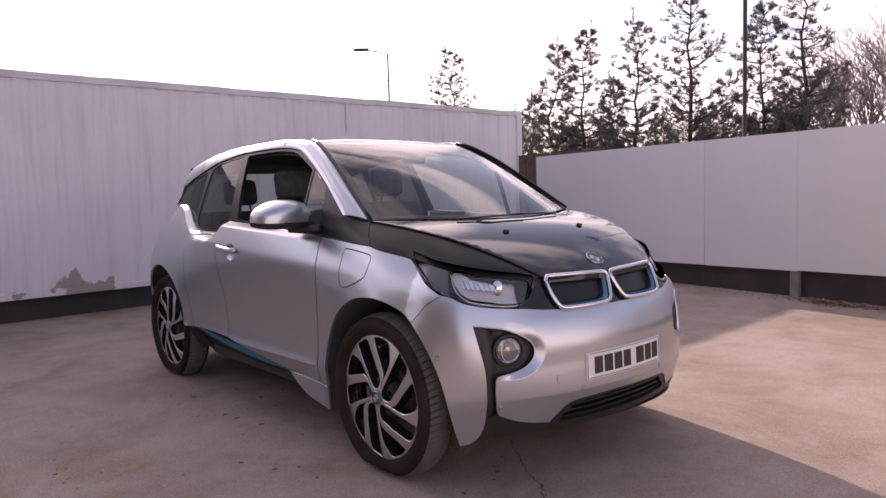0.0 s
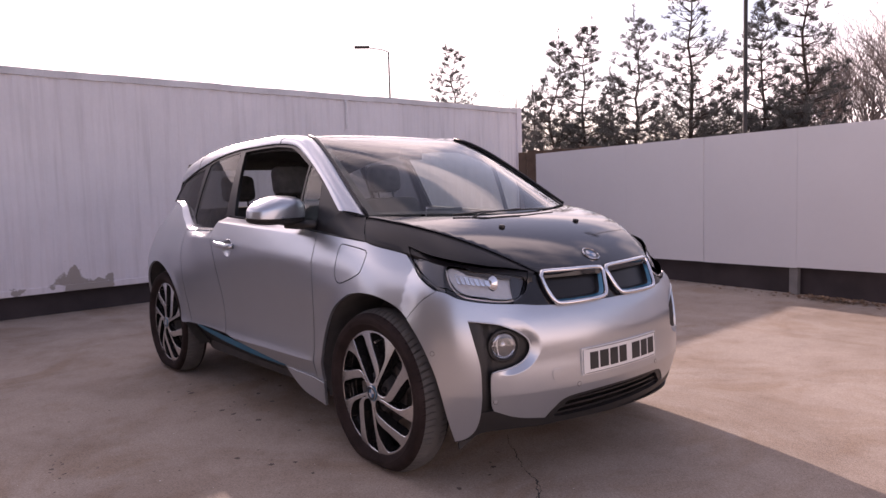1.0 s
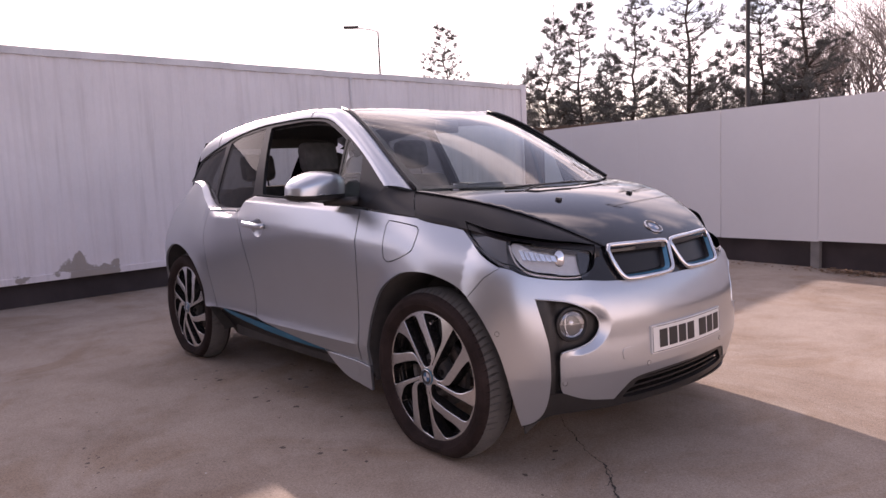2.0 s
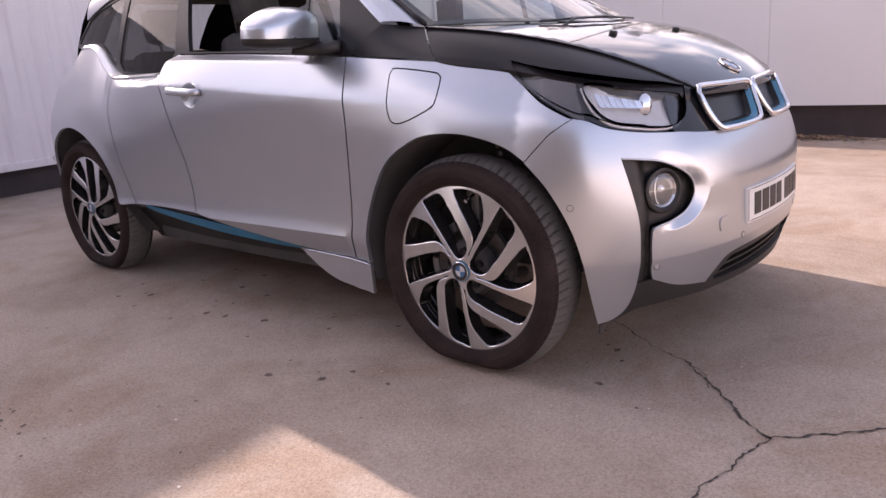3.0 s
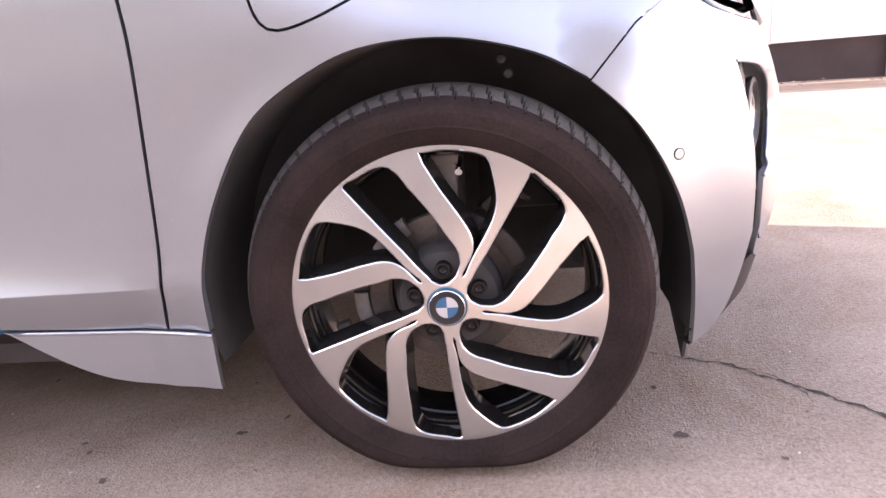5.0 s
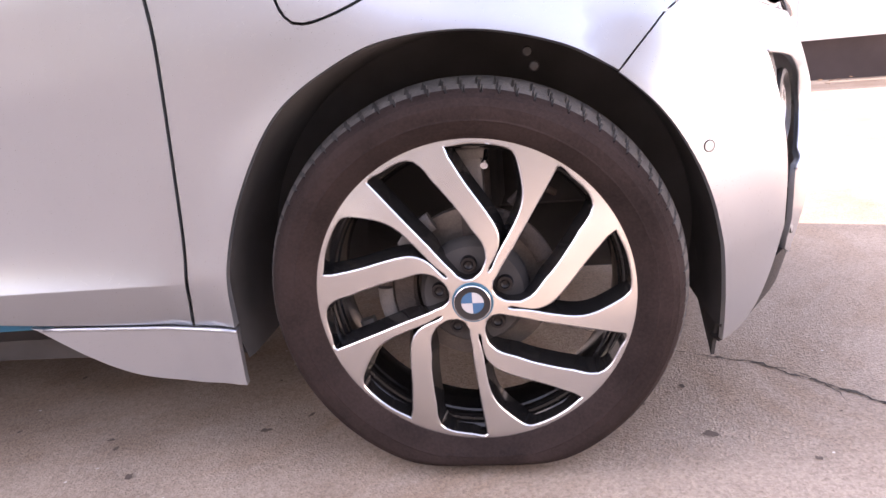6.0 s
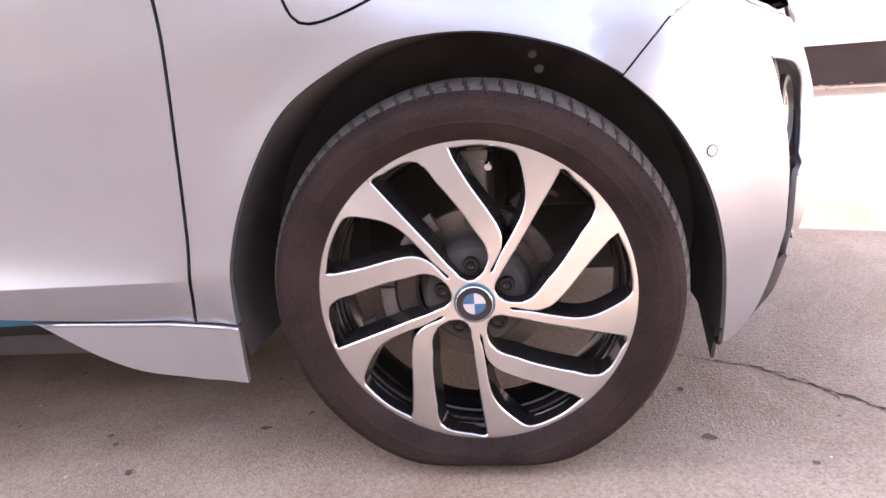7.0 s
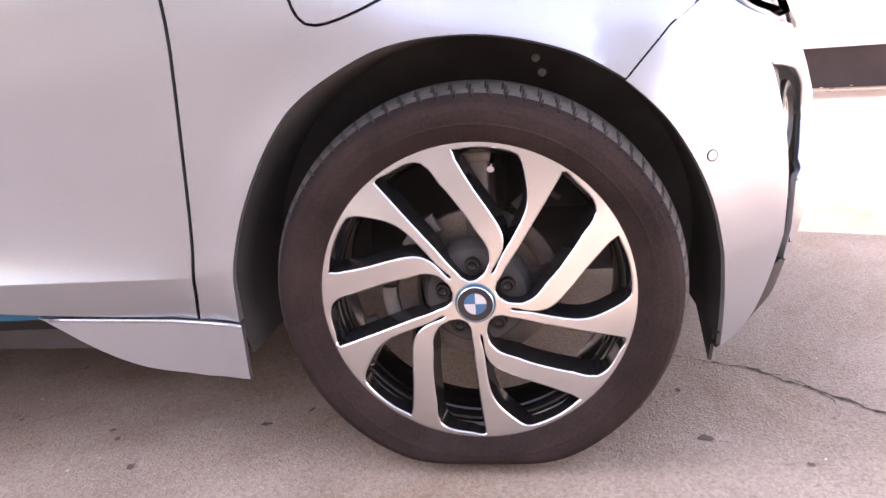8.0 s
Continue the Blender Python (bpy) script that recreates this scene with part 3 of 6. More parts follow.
def crack(points, w0, w1, wild=0.006):
    line = wander(points, 0.012, wild)
    n = len(line)
    verts, faces = [], []
    for i, q in enumerate(line):
        d = line[min(i + 1, n - 1)] - line[max(i - 1, 0)]
        d = d / (np.linalg.norm(d) + 1e-9)
        w = (w0 + (w1 - w0) * i / n) * rng.uniform(0.2, 1.5) * 0.34
        verts += [(q[0] - d[1] * w, q[1] + d[0] * w, 0.0022), (q[0] + d[1] * w, q[1] - d[0] * w, 0.0022)]
        if i:
            faces.append((2 * i - 2, 2 * i - 1, 2 * i + 1, 2 * i))
    return link_mesh("crack", verts, faces, M_crack, ground, smooth=False)


crack([(0.10, -0.10), (0.25, -0.215), (0.43, -0.335), (0.53, -0.396), (0.60, -0.43), (0.715, -0.545), (0.824, -0.655), (0.955, -0.775)], 0.004, 0.014)
crack([(0.955, -0.775), (1.033, -0.70), (1.094, -0.655), (1.20, -0.55), (1.277, -0.465), (1.5, -0.30), (1.8, -0.05), (2.3, 0.25)], 0.012, 0.010)
crack([(0.955, -0.775), (0.925, -0.88), (0.925, -0.95), (0.892, -1.073), (0.93, -1.3), (0.90, -1.6)], 0.009, 0.005)
crack([(0.60, -0.43), (0.69, -0.50), (0.72, -0.60)], 0.004, 0.003)


def blot(x, y, r):
    k = rng.randint(8, 13)
    verts = [(x, y, 0.0024)]
    stretch, turn = rng.uniform(0.5, 1.0), rng.uniform(0, 6.28)
    for i in range(k):
        a = 2 * math.pi * i / k
        q = r * rng.uniform(0.55, 1.25)
        u, v = q * math.cos(a), q * stretch * math.sin(a)
        verts.append((x + u * math.cos(turn) - v * math.sin(turn), y + u * math.sin(turn) + v * math.cos(turn), 0.0024))
    return verts, [(0, 1 + i, 1 + (i + 1) % k) for i in range(k)]


def blots(name, spots, mat, label):
    verts, faces = [], []
    for x, y, r in spots:
        v, f = blot(x, y, r)
        faces += [tuple(i + len(verts) for i in t) for t in f]
        verts += v
    return tagged(link_mesh(name, verts, faces, mat, None, smooth=False), label, "stain", kind="stuff")


marks = [(0.352, -0.445, 0.016), (0.408, -0.519, 0.008), (0.424, -0.708, 0.017), (-0.152, -1.067, 0.013), (-0.324, -1.059, 0.012), (-0.377, -1.154, 0.016), (-0.428, -1.125, 0.008), (-0.565, -1.233, 0.015),
         (-0.597, -1.111, 0.008), (-0.943, -1.048, 0.010), (-0.06, -1.279, 0.006), (-0.716, -0.821, 0.012), (-0.829, -0.686, 0.011), (-0.486, -0.661, 0.012), (-0.403, -0.601, 0.010), (0.304, -0.416, 0.009), (-0.80, -0.72, 0.008)]
for _ in range(22):
    marks.append((rng.uniform(-2.1, -1.0), rng.uniform(-1.1, -0.45), rng.uniform(0.005, 0.022)))
for _ in range(60):
    marks.append((rng.uniform(-3.5, 1.6), rng.uniform(-2.2, -0.3), rng.uniform(0.002, 0.008)))
for _ in range(14):
    marks.append((rng.gauss(-1.05, 0.12), rng.gauss(-1.93, 0.05), rng.uniform(0.003, 0.012)))
blots("ground_spots", marks, M_grime, "small dark oily spots on the concrete")
grit_spots = [(rng.uniform(-3, 2.2), rng.uniform(-2.4, -0.2), rng.uniform(0.0015, 0.004)) for _ in range(160)] + [(-0.20, -1.80, 0.008), (-0.55, -1.60, 0.006)]
blots("pale_grit", grit_spots, M_stone, "pale bits of grit on the concrete")

# ---- shipping container ----
def container_paint():
    m = material("container_white", (0.725, 0.67, 0.685), 0.55, 0, 0.07, 1.2, 0.08, 14, 0.25)
    n, l = m.node_tree.nodes, m.node_tree.links
    b = n["Principled BSDF"]
    src = b.inputs["Base Color"].links[0].from_socket
    co = n.new("ShaderNodeTexCoord")
    sep = n.new("ShaderNodeSeparateXYZ")
    l.new(co.outputs["Object"], sep.inputs[0])
    mp = n.new("ShaderNodeMapping")
    mp.inputs["Scale"].default_value = (1.0, 9.0, 0.5)
    l.new(co.outputs["Object"], mp.inputs["Vector"])
    st = n.new("ShaderNodeTexNoise")
    st.inputs["Scale"].default_value, st.inputs["Detail"].default_value = 1.6, 6.0
    l.new(mp.outputs["Vector"], st.inputs["Vector"])
    sr = n.new("ShaderNodeMapRange")
    sr.inputs["From Min"].default_value, sr.inputs["From Max"].default_value = 0.52, 0.80
    sr.inputs["To Min"].default_value, sr.inputs["To Max"].default_value = 0.0, 0.55
    l.new(st.outputs["Fac"], sr.inputs["Value"])
    mx = n.new("ShaderNodeMixRGB")
    mx.inputs["Color2"].default_value = (0.50, 0.45, 0.45, 1)
    l.new(sr.outputs["Result"], mx.inputs["Fac"])
    l.new(src, mx.inputs["Color1"])
    # flaked patches low on the wall
    fl = n.new("ShaderNodeTexNoise")
    fl.inputs["Scale"].default_value, fl.inputs["Detail"].default_value = 5.5, 7.0
    l.new(co.outputs["Object"], fl.inputs["Vector"])
    low = n.new("ShaderNodeMapRange")
    low.inputs["From Min"].default_value, low.inputs["From Max"].default_value = 0.28, 0.90
    low.inputs["To Min"].default_value, low.inputs["To Max"].default_value = 0.12, -0.34
    l.new(sep.outputs["Z"], low.inputs["Value"])
    mid = n.new("ShaderNodeMapRange")
    mid.inputs["From Min"].default_value, mid.inputs["From Max"].default_value = 0.10, 0.42
    mid.inputs["To Min"].default_value, mid.inputs["To Max"].default_value = 0.06, -0.16
    off = n.new("ShaderNodeMath")
    off.operation = "ADD"
    off.inputs[1].default_value = 0.56
    l.new(sep.outputs["Y"], off.inputs[0])
    ab = n.new("ShaderNodeMath")
    ab.operation = "ABSOLUTE"
    l.new(off.outputs[0], ab.inputs[0])
    l.new(ab.outputs[0], mid.inputs["Value"])
    s1, s2 = n.new("ShaderNodeMath"), n.new("ShaderNodeMath")
    l.new(fl.outputs["Fac"], s1.inputs[0])
    l.new(low.outputs["Result"], s1.inputs[1])
    l.new(s1.outputs[0], s2.inputs[0])
    l.new(mid.outputs["Result"], s2.inputs[1])
    cut = n.new("ShaderNodeMapRange")
    cut.inputs["From Min"].default_value, cut.inputs["From Max"].default_value = 0.562, 0.600
    l.new(s2.outputs[0], cut.inputs["Value"])
    m2 = n.new("ShaderNodeMixRGB")
    m2.inputs["Color2"].default_value = (0.34, 0.295, 0.265, 1)
    l.new(cut.outputs["Result"], m2.inputs["Fac"])
    l.new(mx.outputs["Color"], m2.inputs["Color1"])
    l.new(m2.outputs["Color"], b.inputs["Base Color"])
    return m


M_cont = container_paint()
M_rail = material("container_rail", (0.62, 0.59, 0.60), 0.6, 0, 0.2, 2.0, 0.1, 20, 0.3)
# near-black colour standing in for shade under the container and hoarding
M_shade = material("gap_shade_dark", (0.042, 0.031, 0.032), 0.8, 0, 0.3, 3)
CONT = pose(-5.985, 0.0, 0.0, 0.0, 0, 2.3)
container = tagged(new("shipping_container"), "long white corrugated steel container with flaked paint", "container")
container.matrix_world = CONT
Y0, Y1, ZB, ZT = -7.0, 6.66, 0.24, 2.56


def top_line(y):
    return ZT - 0.008 * (y - 2.0) + 0.010 * noise.noise((y * 0.9, 3.1, 0)) + 0.006 * noise.noise((y * 4.1, 1.7, 0))


verts, faces = [], []
y, k = Y0 + 0.08, 0
prof = []
while y < Y1 - 0.08:
    for dy, dx in ((0.0, 0.0), (0.075, 0.0), (0.115, -0.014), (0.185, -0.014)):
        if y + dy < Y1 - 0.08:
            prof.append((y + dy, dx))
    y += 0.225
for yy, dx in prof:
    for z in (ZB + 0.05, 0.9, 1.6, top_line(yy) - 0.05):
        verts.append((dx - 0.012 + 0.004 * noise.noise((yy * 2, z * 2, 0)), yy, z))
for i in range(len(prof) - 1):
    for j in range(3):
        a = i * 4 + j
        faces.append((a, a + 4, a + 5, a + 1))
link_mesh("corrugated_wall", verts, faces, M_cont, container, smooth=False)
bm = bmesh.new()
ys = np.linspace(Y0, Y1, 70)
ring = []
for yy in ys:
    z = top_line(yy)
    ring.append([bm.verts.new(q) for q in ((-0.06, yy, z - 0.075), (0.004, yy, z - 0.075), (0.004 + 0.004 * noise.noise((yy * 3, 0, 0)), yy, z), (-0.06, yy, z + 0.002))])
for a, b in zip(ring, ring[1:]):
    for k in range(4):
        bm.faces.new((a[k], a[(k + 1) % 4], b[(k + 1) % 4], b[k]))
bm.faces.new(ring[0]), bm.faces.new(ring[-1])
part("top_rail", bm, M_rail, container, smooth=False)
bm = bmesh.new()
box(bm, -0.08, 0.004, Y0, Y1, ZB, ZB + 0.07, 0.006)
part("bottom_rail", bm, M_cont, container, smooth=False)
for yy in (Y0, Y1 - 0.12):
    bm = bmesh.new()
    box(bm, -0.12, 0.008, yy, yy + 0.12, ZB, top_line(yy) + 0.01, 0.01)
    part("corner_post", bm, M_cont, container, smooth=False)
bm = bmesh.new()
box(bm, -2.44, -0.035, Y0 + 0.02, Y1 - 0.02, ZB + 0.02, ZT - 0.06)
part("container_shell", bm, M_rail, container, smooth=False)
# shade under the raised container, put in as a dark block
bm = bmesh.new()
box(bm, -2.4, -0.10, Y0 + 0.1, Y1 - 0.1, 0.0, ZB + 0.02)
part("base_skirt", bm, M_shade, container, "dark block standing in for the shade under the container", smooth=False)
bm = bmesh.new()
box(bm, 0.004, 0.012, 3.0, 3.03, 2.08, 2.46, 0.002)
box(bm, 0.004, 0.016, 2.99, 3.04, 2.44, 2.475, 0.004)
part("seam_strap", bm, M_rail, container, smooth=False)

# ---- hoarding ----
M_panel = material("hoarding_white", (0.655, 0.634, 0.632), 0.5, 0, 0.05, 0.7, 0.04, 6, 0.15)
M_post = material("weathered_post", (0.20, 0.185, 0.175), 0.8, 0, 0.2, 6, 0.2, 60)
M_wood = material("brown_boards", (0.14, 0.085, 0.055), 0.75, 0, 0.3, 7, 0.3, 50, 0.3)
hoarding = tagged(new("hoarding"), "pale grey panel hoarding on short posts over a dark gap", "fence")
seams = [-4.45, -3.97, -2.92, -1.87, -0.82, 0.23, 1.28, 2.33, 3.38, 4.43, 5.48, 6.53]
STAND = Vector((2.66, -2.65, 1.262))


def fence_y(x):
    """The hoarding runs slightly askew to the car."""
    return 4.99 - 0.12 * x


def on_fence(x, z):
    """A place in the plane y = 5.05 carried along its line of sight onto the hoarding."""
    k = (4.99 - 0.12 * STAND.x - STAND.y) / (5.05 - STAND.y + 0.12 * (x - STAND.x))
    return Vector((STAND.x + (x - STAND.x) * k, STAND.y + (5.05 - STAND.y) * k, STAND.z + (z - STAND.z) * k))


for i, (a, b) in enumerate(zip(seams, seams[1:])):
    bm = bmesh.new()
    d = Vector((0, -0.004 * ((i * 7) % 3), 0))
    z0 = 0.292 + 0.004 * ((i * 5) % 3)
    lo = [bm.verts.new(on_fence(x, z) + d) for x, z in ((a + 0.002, z0), (b - 0.002, z0), (b - 0.002, 1.752 + 0.022 * b), (a + 0.002, 1.752 + 0.022 * a))]
    hi = [bm.verts.new(v.co + Vector((0, 0.022, 0))) for v in lo]
    bm.faces.new(lo), bm.faces.new(hi[::-1])
    for k in range(4):
        bm.faces.new((lo[k], hi[k], hi[(k + 1) % 4], lo[(k + 1) % 4]))
    part("panel", bm, M_panel, hoarding, smooth=False)
for x in (-3.97, -0.862, 1.28, 3.38):
    q = on_fence(x, 1.0)
    bm = bmesh.new()
    box(bm, q.x - 0.045, q.x + 0.045, q.y + 0.030, q.y + 0.10, 0.0, 1.5, 0.004)
    part("post", bm, M_post, hoarding, smooth=False)
# dark sheet behind the panels, giving the gap below them its shade
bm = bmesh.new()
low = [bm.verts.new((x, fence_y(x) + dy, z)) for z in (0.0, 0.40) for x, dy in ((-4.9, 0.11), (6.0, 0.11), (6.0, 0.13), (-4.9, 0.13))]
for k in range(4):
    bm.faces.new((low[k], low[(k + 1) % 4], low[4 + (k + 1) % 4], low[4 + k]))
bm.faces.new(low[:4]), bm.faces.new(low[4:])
part("kickboard", bm, M_shade, hoarding, "dark sheet standing in for the shade in the gap", smooth=False)
# unseen walls added behind the camera to shape the car's bounce light and reflections
M_render = material("brown_render", (0.12, 0.107, 0.098), 0.8, 0, 0.1, 0.8, 0.1, 30, 0.2)
for name, a, b, h, mat, label in (("wall_east", (5.5, 4.3), (5.5, -9.0), 2.0, M_panel, "unseen pale wall added to bounce sunlight onto the car front"),
                                  ("wall_south", (5.5, -9.0), (-6.2, -9.0), 5.0, M_render, "unseen brownish wall added to darken reflections in the car side")):
    bm = bmesh.new()
    box(bm, min(a[0], b[0]), max(a[0], b[0]) + 0.03, min(a[1], b[1]) - 0.03, max(a[1], b[1]), 0.0, h)
    tagged(part(name, bm, mat, None, smooth=False), label, "wall", kind="structure")
gate = tagged(new("wooden_fence"), "brown board fence between container and hoarding", "fence")
for i in range(9):
    bm = bmesh.new()
    box(bm, -6.0 + i * 0.19, -5.82 + i * 0.19, 6.3 + 0.008 * (i % 2), 6.32 + 0.008 * (i % 2), 0.0, 1.76 + 0.01 * ((i * 5) % 3), 0.003)
    part("board", bm, M_wood, gate, smooth=False)

# dry leaves and a pale dust strip along the hoarding
M_leaf = material("dry_leaf", (0.20, 0.12, 0.07), 0.85, 0, 0.4, 30)
verts, faces = [], []
for _ in range(420):
    x = rng.gauss(-0.35, 0.28) if rng.random() < 0.75 else rng.uniform(-2.6, 4)
    yy = fence_y(x) - 0.03 - abs(rng.gauss(0, 0.10))
    a, r, z = rng.uniform(0, 6.28), rng.uniform(0.012, 0.03), rng.uniform(0.003, 0.03)
    k = len(verts)
    verts += [(x + r * math.cos(a + q), yy + r * 0.6 * math.sin(a + q), z + rng.uniform(-0.002, 0.012)) for q in (0, 1.57, 3.14, 4.71)]
    faces.append((k, k + 1, k + 2, k + 3))
tagged(link_mesh("leaf_litter", verts, faces, M_leaf, None, smooth=False), "dry brown leaves along the hoarding foot", "leaves", kind="stuff")

# ---- trees ----
M_bark = material("pine_bark", (0.075, 0.055, 0.045), 0.9, 0, 0.3, 4, 0.3, 30)
M_needle = material("pine_needles", (0.125, 0.125, 0.118), 0.7, 0, 0.35, 3)
M_twig = material("bare_twigs", (0.25, 0.215, 0.20), 0.85, 0, 0.2, 4)
EYE = (2.66, -2.655)


def stick(verts, faces, a, b, r0, r1, seg=5):
    a, b = Vector(a), Vector(b)
    d = (b - a).normalized()
    s = d.orthogonal().normalized()
    t = d.cross(s)
    k = len(verts)
    for p, r in ((a, r0), (b, r1)):
        for i in range(seg):
            q = 2 * math.pi * i / seg
            verts.append(p + s * (r * math.cos(q)) + t * (r * math.sin(q)))
    for i in range(seg):
        faces.append((k + i, k + (i + 1) % seg, k + seg + (i + 1) % seg, k + seg + i))


def tuft(verts, faces, p, d, size, r, count):
    """A brush of needles round a shoot."""
    for _ in range(count):
        v = (d * 0.9 + Vector((r.uniform(-1, 1), r.uniform(-1, 1), r.uniform(-0.7, 1.0)))).normalized()
        s = v.orthogonal().normalized()
        s.rotate(Matrix.Rotation(r.uniform(0, 6.28), 3, v))
        q = p + d * r.uniform(-0.4, 0.4) * size
        w, ln = size * r.uniform(0.045, 0.09), size * r.uniform(0.7, 1.3)
        k = len(verts)
        verts += [q - s * w, q + s * w, q + v * ln + s * w * 0.4, q + v * ln - s * w * 0.4]
        faces.append((k, k + 1, k + 2, k + 3))


def pine(x, y, h, wide, seed, low=0.12, dense=1.0):
    r = random.Random(seed)
    tree = tagged(new("pine_tree"), "open-crowned dark green pine behind the hoarding", "tree", "pines behind the hoarding")
    tree.location = (x, y, 0)
    bv, bf, nv, nf = [], [], [], []
    trunk = [Vector((0, 0, -0.2))]
    for i in range(1, 11):
        trunk.append(Vector((r.gauss(0, 0.03) * i * 0.5, r.gauss(0, 0.03) * i * 0.5, h * i / 10)))
    for i in range(10):
        stick(bv, bf, trunk[i], trunk[i + 1], 0.11 * h / 8 * (1 - i / 10.5), 0.11 * h / 8 * (1 - (i + 1) / 10.5), 7)
    tiers = int(h * 3.4)
    for i in range(tiers):
        f = low + (1 - low) * i / tiers
        base_p = trunk[min(9, int(f * 10))].lerp(trunk[min(10, int(f * 10) + 1)], f * 10 - int(f * 10))
        reach = wide * 1.12 * (1 - f) ** 0.9 + 0.08
        for _ in range(r.randint(7, 10) + (6 if f < 0.5 else 0)):
            if r.random() > 0.86 * dense + 0.1:
                continue
            a = r.uniform(0, 6.28)
            ln = reach * r.uniform(0.4, 1.15)
            d = Vector((math.cos(a), math.sin(a), r.uniform(-0.12, 0.3) + 0.9 * max(0.0, f - 0.7)))
            p = base_p.copy()
            steps = max(2, int(ln / 0.25))
            for k in range(steps):
                d.z += 0.10
                q = p + d.normalized() * (ln / steps)
                stick(bv, bf, p, q, 0.014 * (1 - k / steps) + 0.005, 0.014 * (1 - (k + 1) / steps) + 0.004, 4)
                if k >= steps * 0.12:
                    for _ in range(9 + (k == steps - 1) * 6):
                        if r.random() < 0.85 * dense:
                            side_d = (d + Vector((r.uniform(-0.9, 0.9), r.uniform(-0.9, 0.9), r.uniform(0.0, 1.2)))).normalized()
                            e = q + side_d * r.uniform(0.03, 0.20)
                            tuft(nv, nf, e, side_d, r.uniform(0.05, 0.095), r, 12)
                p = q
    # the leader and its ring of candles
    for _ in range(16):
        z = r.uniform(0.0, 0.45)
        lean = Vector((r.gauss(0, 0.28), r.gauss(0, 0.28), 1)).normalized()
        tuft(nv, nf, trunk[10] + Vector((0, 0, z - 0.15)) + lean * r.uniform(0.02, 0.12), lean, r.uniform(0.05, 0.08), r, 10)
    stick(bv, bf, trunk[10], trunk[10] + Vector((0, 0, 0.3)), 0.012, 0.004, 4)
    link_mesh("trunk", bv, bf, M_bark, tree)
    link_mesh("crown", nv, nf, M_needle, tree, smooth=False)


def along(dx, dy, d):
    return EYE[0] + dx * d, EYE[1] + dy * d


for (dx, dy, tan_top), dist, wide, seed, dense in (((-0.7562, 0.6544, 0.1815), 34, 2.4, 11, 1.0), ((-0.6617, 0.7498, 0.1829), 25, 1.5, 12, 1.0), ((-0.6308, 0.7759, 0.1985), 25, 1.6, 13, 1.0),
                                                   ((-0.5768, 0.8169, 0.2077), 24, 1.7, 14, 0.95), ((-0.5221, 0.8529, 0.262), 23, 1.95, 15, 0.85), ((-0.448, 0.894, 0.2095), 22, 1.6, 16, 1.0),
                                                   ((-0.4062, 0.9138, 0.265), 22, 1.5, 17, 0.95), ((-0.600, 0.800, 0.135), 27, 1.1, 18, 1.0), ((-0.485, 0.874, 0.125), 25, 1.5, 19, 0.9), ((-0.682, 0.731, 0.115), 27, 1.0, 20, 1.0)):
    px, py = along(dx, dy, dist)
    pine(px, py, 1.27 + tan_top * dist, wide, seed, 0.16, dense)


def bare_tree(x, y, h, seed, levels=6):
    r = random.Random(seed)
    tree = tagged(new("bare_tree"), "leafless winter tree with fine twigs", "tree", "bare winter trees")
    tree.location = (x, y, 0)
    v, f = [], []

    def grow(p, d, ln, rad, level):
        q = p + d * ln
        stick(v, f, p, q, rad, rad * 0.72, 5 if level < 2 else 3)
        if level >= levels:
            return
        for _ in range(3 if level < 4 else 2):
            n = (d + Vector((r.uniform(-0.8, 0.8), r.uniform(-0.8, 0.8), r.uniform(-0.1, 0.6)))).normalized()
            grow(p.lerp(q, r.uniform(0.55, 1.0)), n, ln * r.uniform(0.62, 0.86), rad * 0.62, level + 1)

    for _ in range(3):
        grow(Vector((r.uniform(-0.3, 0.3), r.uniform(-0.3, 0.3), 0)), Vector((r.uniform(-0.25, 0.25), r.uniform(-0.25, 0.25), 1)).normalized(), h * 0.30, 0.060, 0)
    link_mesh("crown", v, f, M_twig, tree)


for dx, dy, tan_top, dist, seed in ((-0.349, 0.9371, 0.1887, 24, 31), (-0.375, 0.927, 0.15, 27, 32), (-0.7031, 0.7111, 0.1304, 40, 33), (-0.715, 0.699, 0.125, 42, 34), (-0.322, 0.947, 0.25, 23, 35), (-0.343, 0.939, 0.19, 26, 42), (-0.69, 0.724, 0.12, 36, 36), (-0.64, 0.768, 0.105, 30, 37), (-0.56, 0.828, 0.11, 28, 38), (-0.50, 0.866, 0.115, 29, 39), (-0.43, 0.903, 0.11, 28, 40)):
    px, py = along(dx, dy, dist)
    bare_tree(px, py, 1.27 + tan_top * dist, seed)

# ---- lamp posts ----
M_pole = material("galvanised_pole", (0.045, 0.04, 0.04), 0.65, 0.2, 0.15, 3)
px, py = along(-0.4658, 0.8849, 17)
post_ob = tagged(new("lamp_post"), "tall dark grey steel lamp post behind the hoarding", "lamp post")
bm = bmesh.new()
rod(bm, (px, py, 0), (px, py, 8.2), 0.046, 0.040)
part("pole", bm, M_pole, post_ob)
bm = bmesh.new()
box(bm, px - 0.45, px + 0.45, py - 0.12, py + 0.12, 8.2, 8.32, 0.03)
part("lamp_head", bm, M_pole, post_ob)
px, py = along(-0.8072, 0.5902, 42)
street = tagged(new("street_lamp"), "slim street lamp with a side arm", "street lamp")
bm = bmesh.new()
rod(bm, (px, py, 0), (px, py, 8.75), 0.07, 0.045)
part("pole", bm, M_pole, street)
ax, ay = along(-0.829, 0.5593, 42)
ax, ay = px + (ax - px) * 0.75, py + (ay - py) * 0.75
tube("arm", [(px, py, 8.75), (px * 0.7 + ax * 0.3, py * 0.7 + ay * 0.3, 8.88), (ax, ay, 9.0)], 0.03, M_pole, street, seg=6)
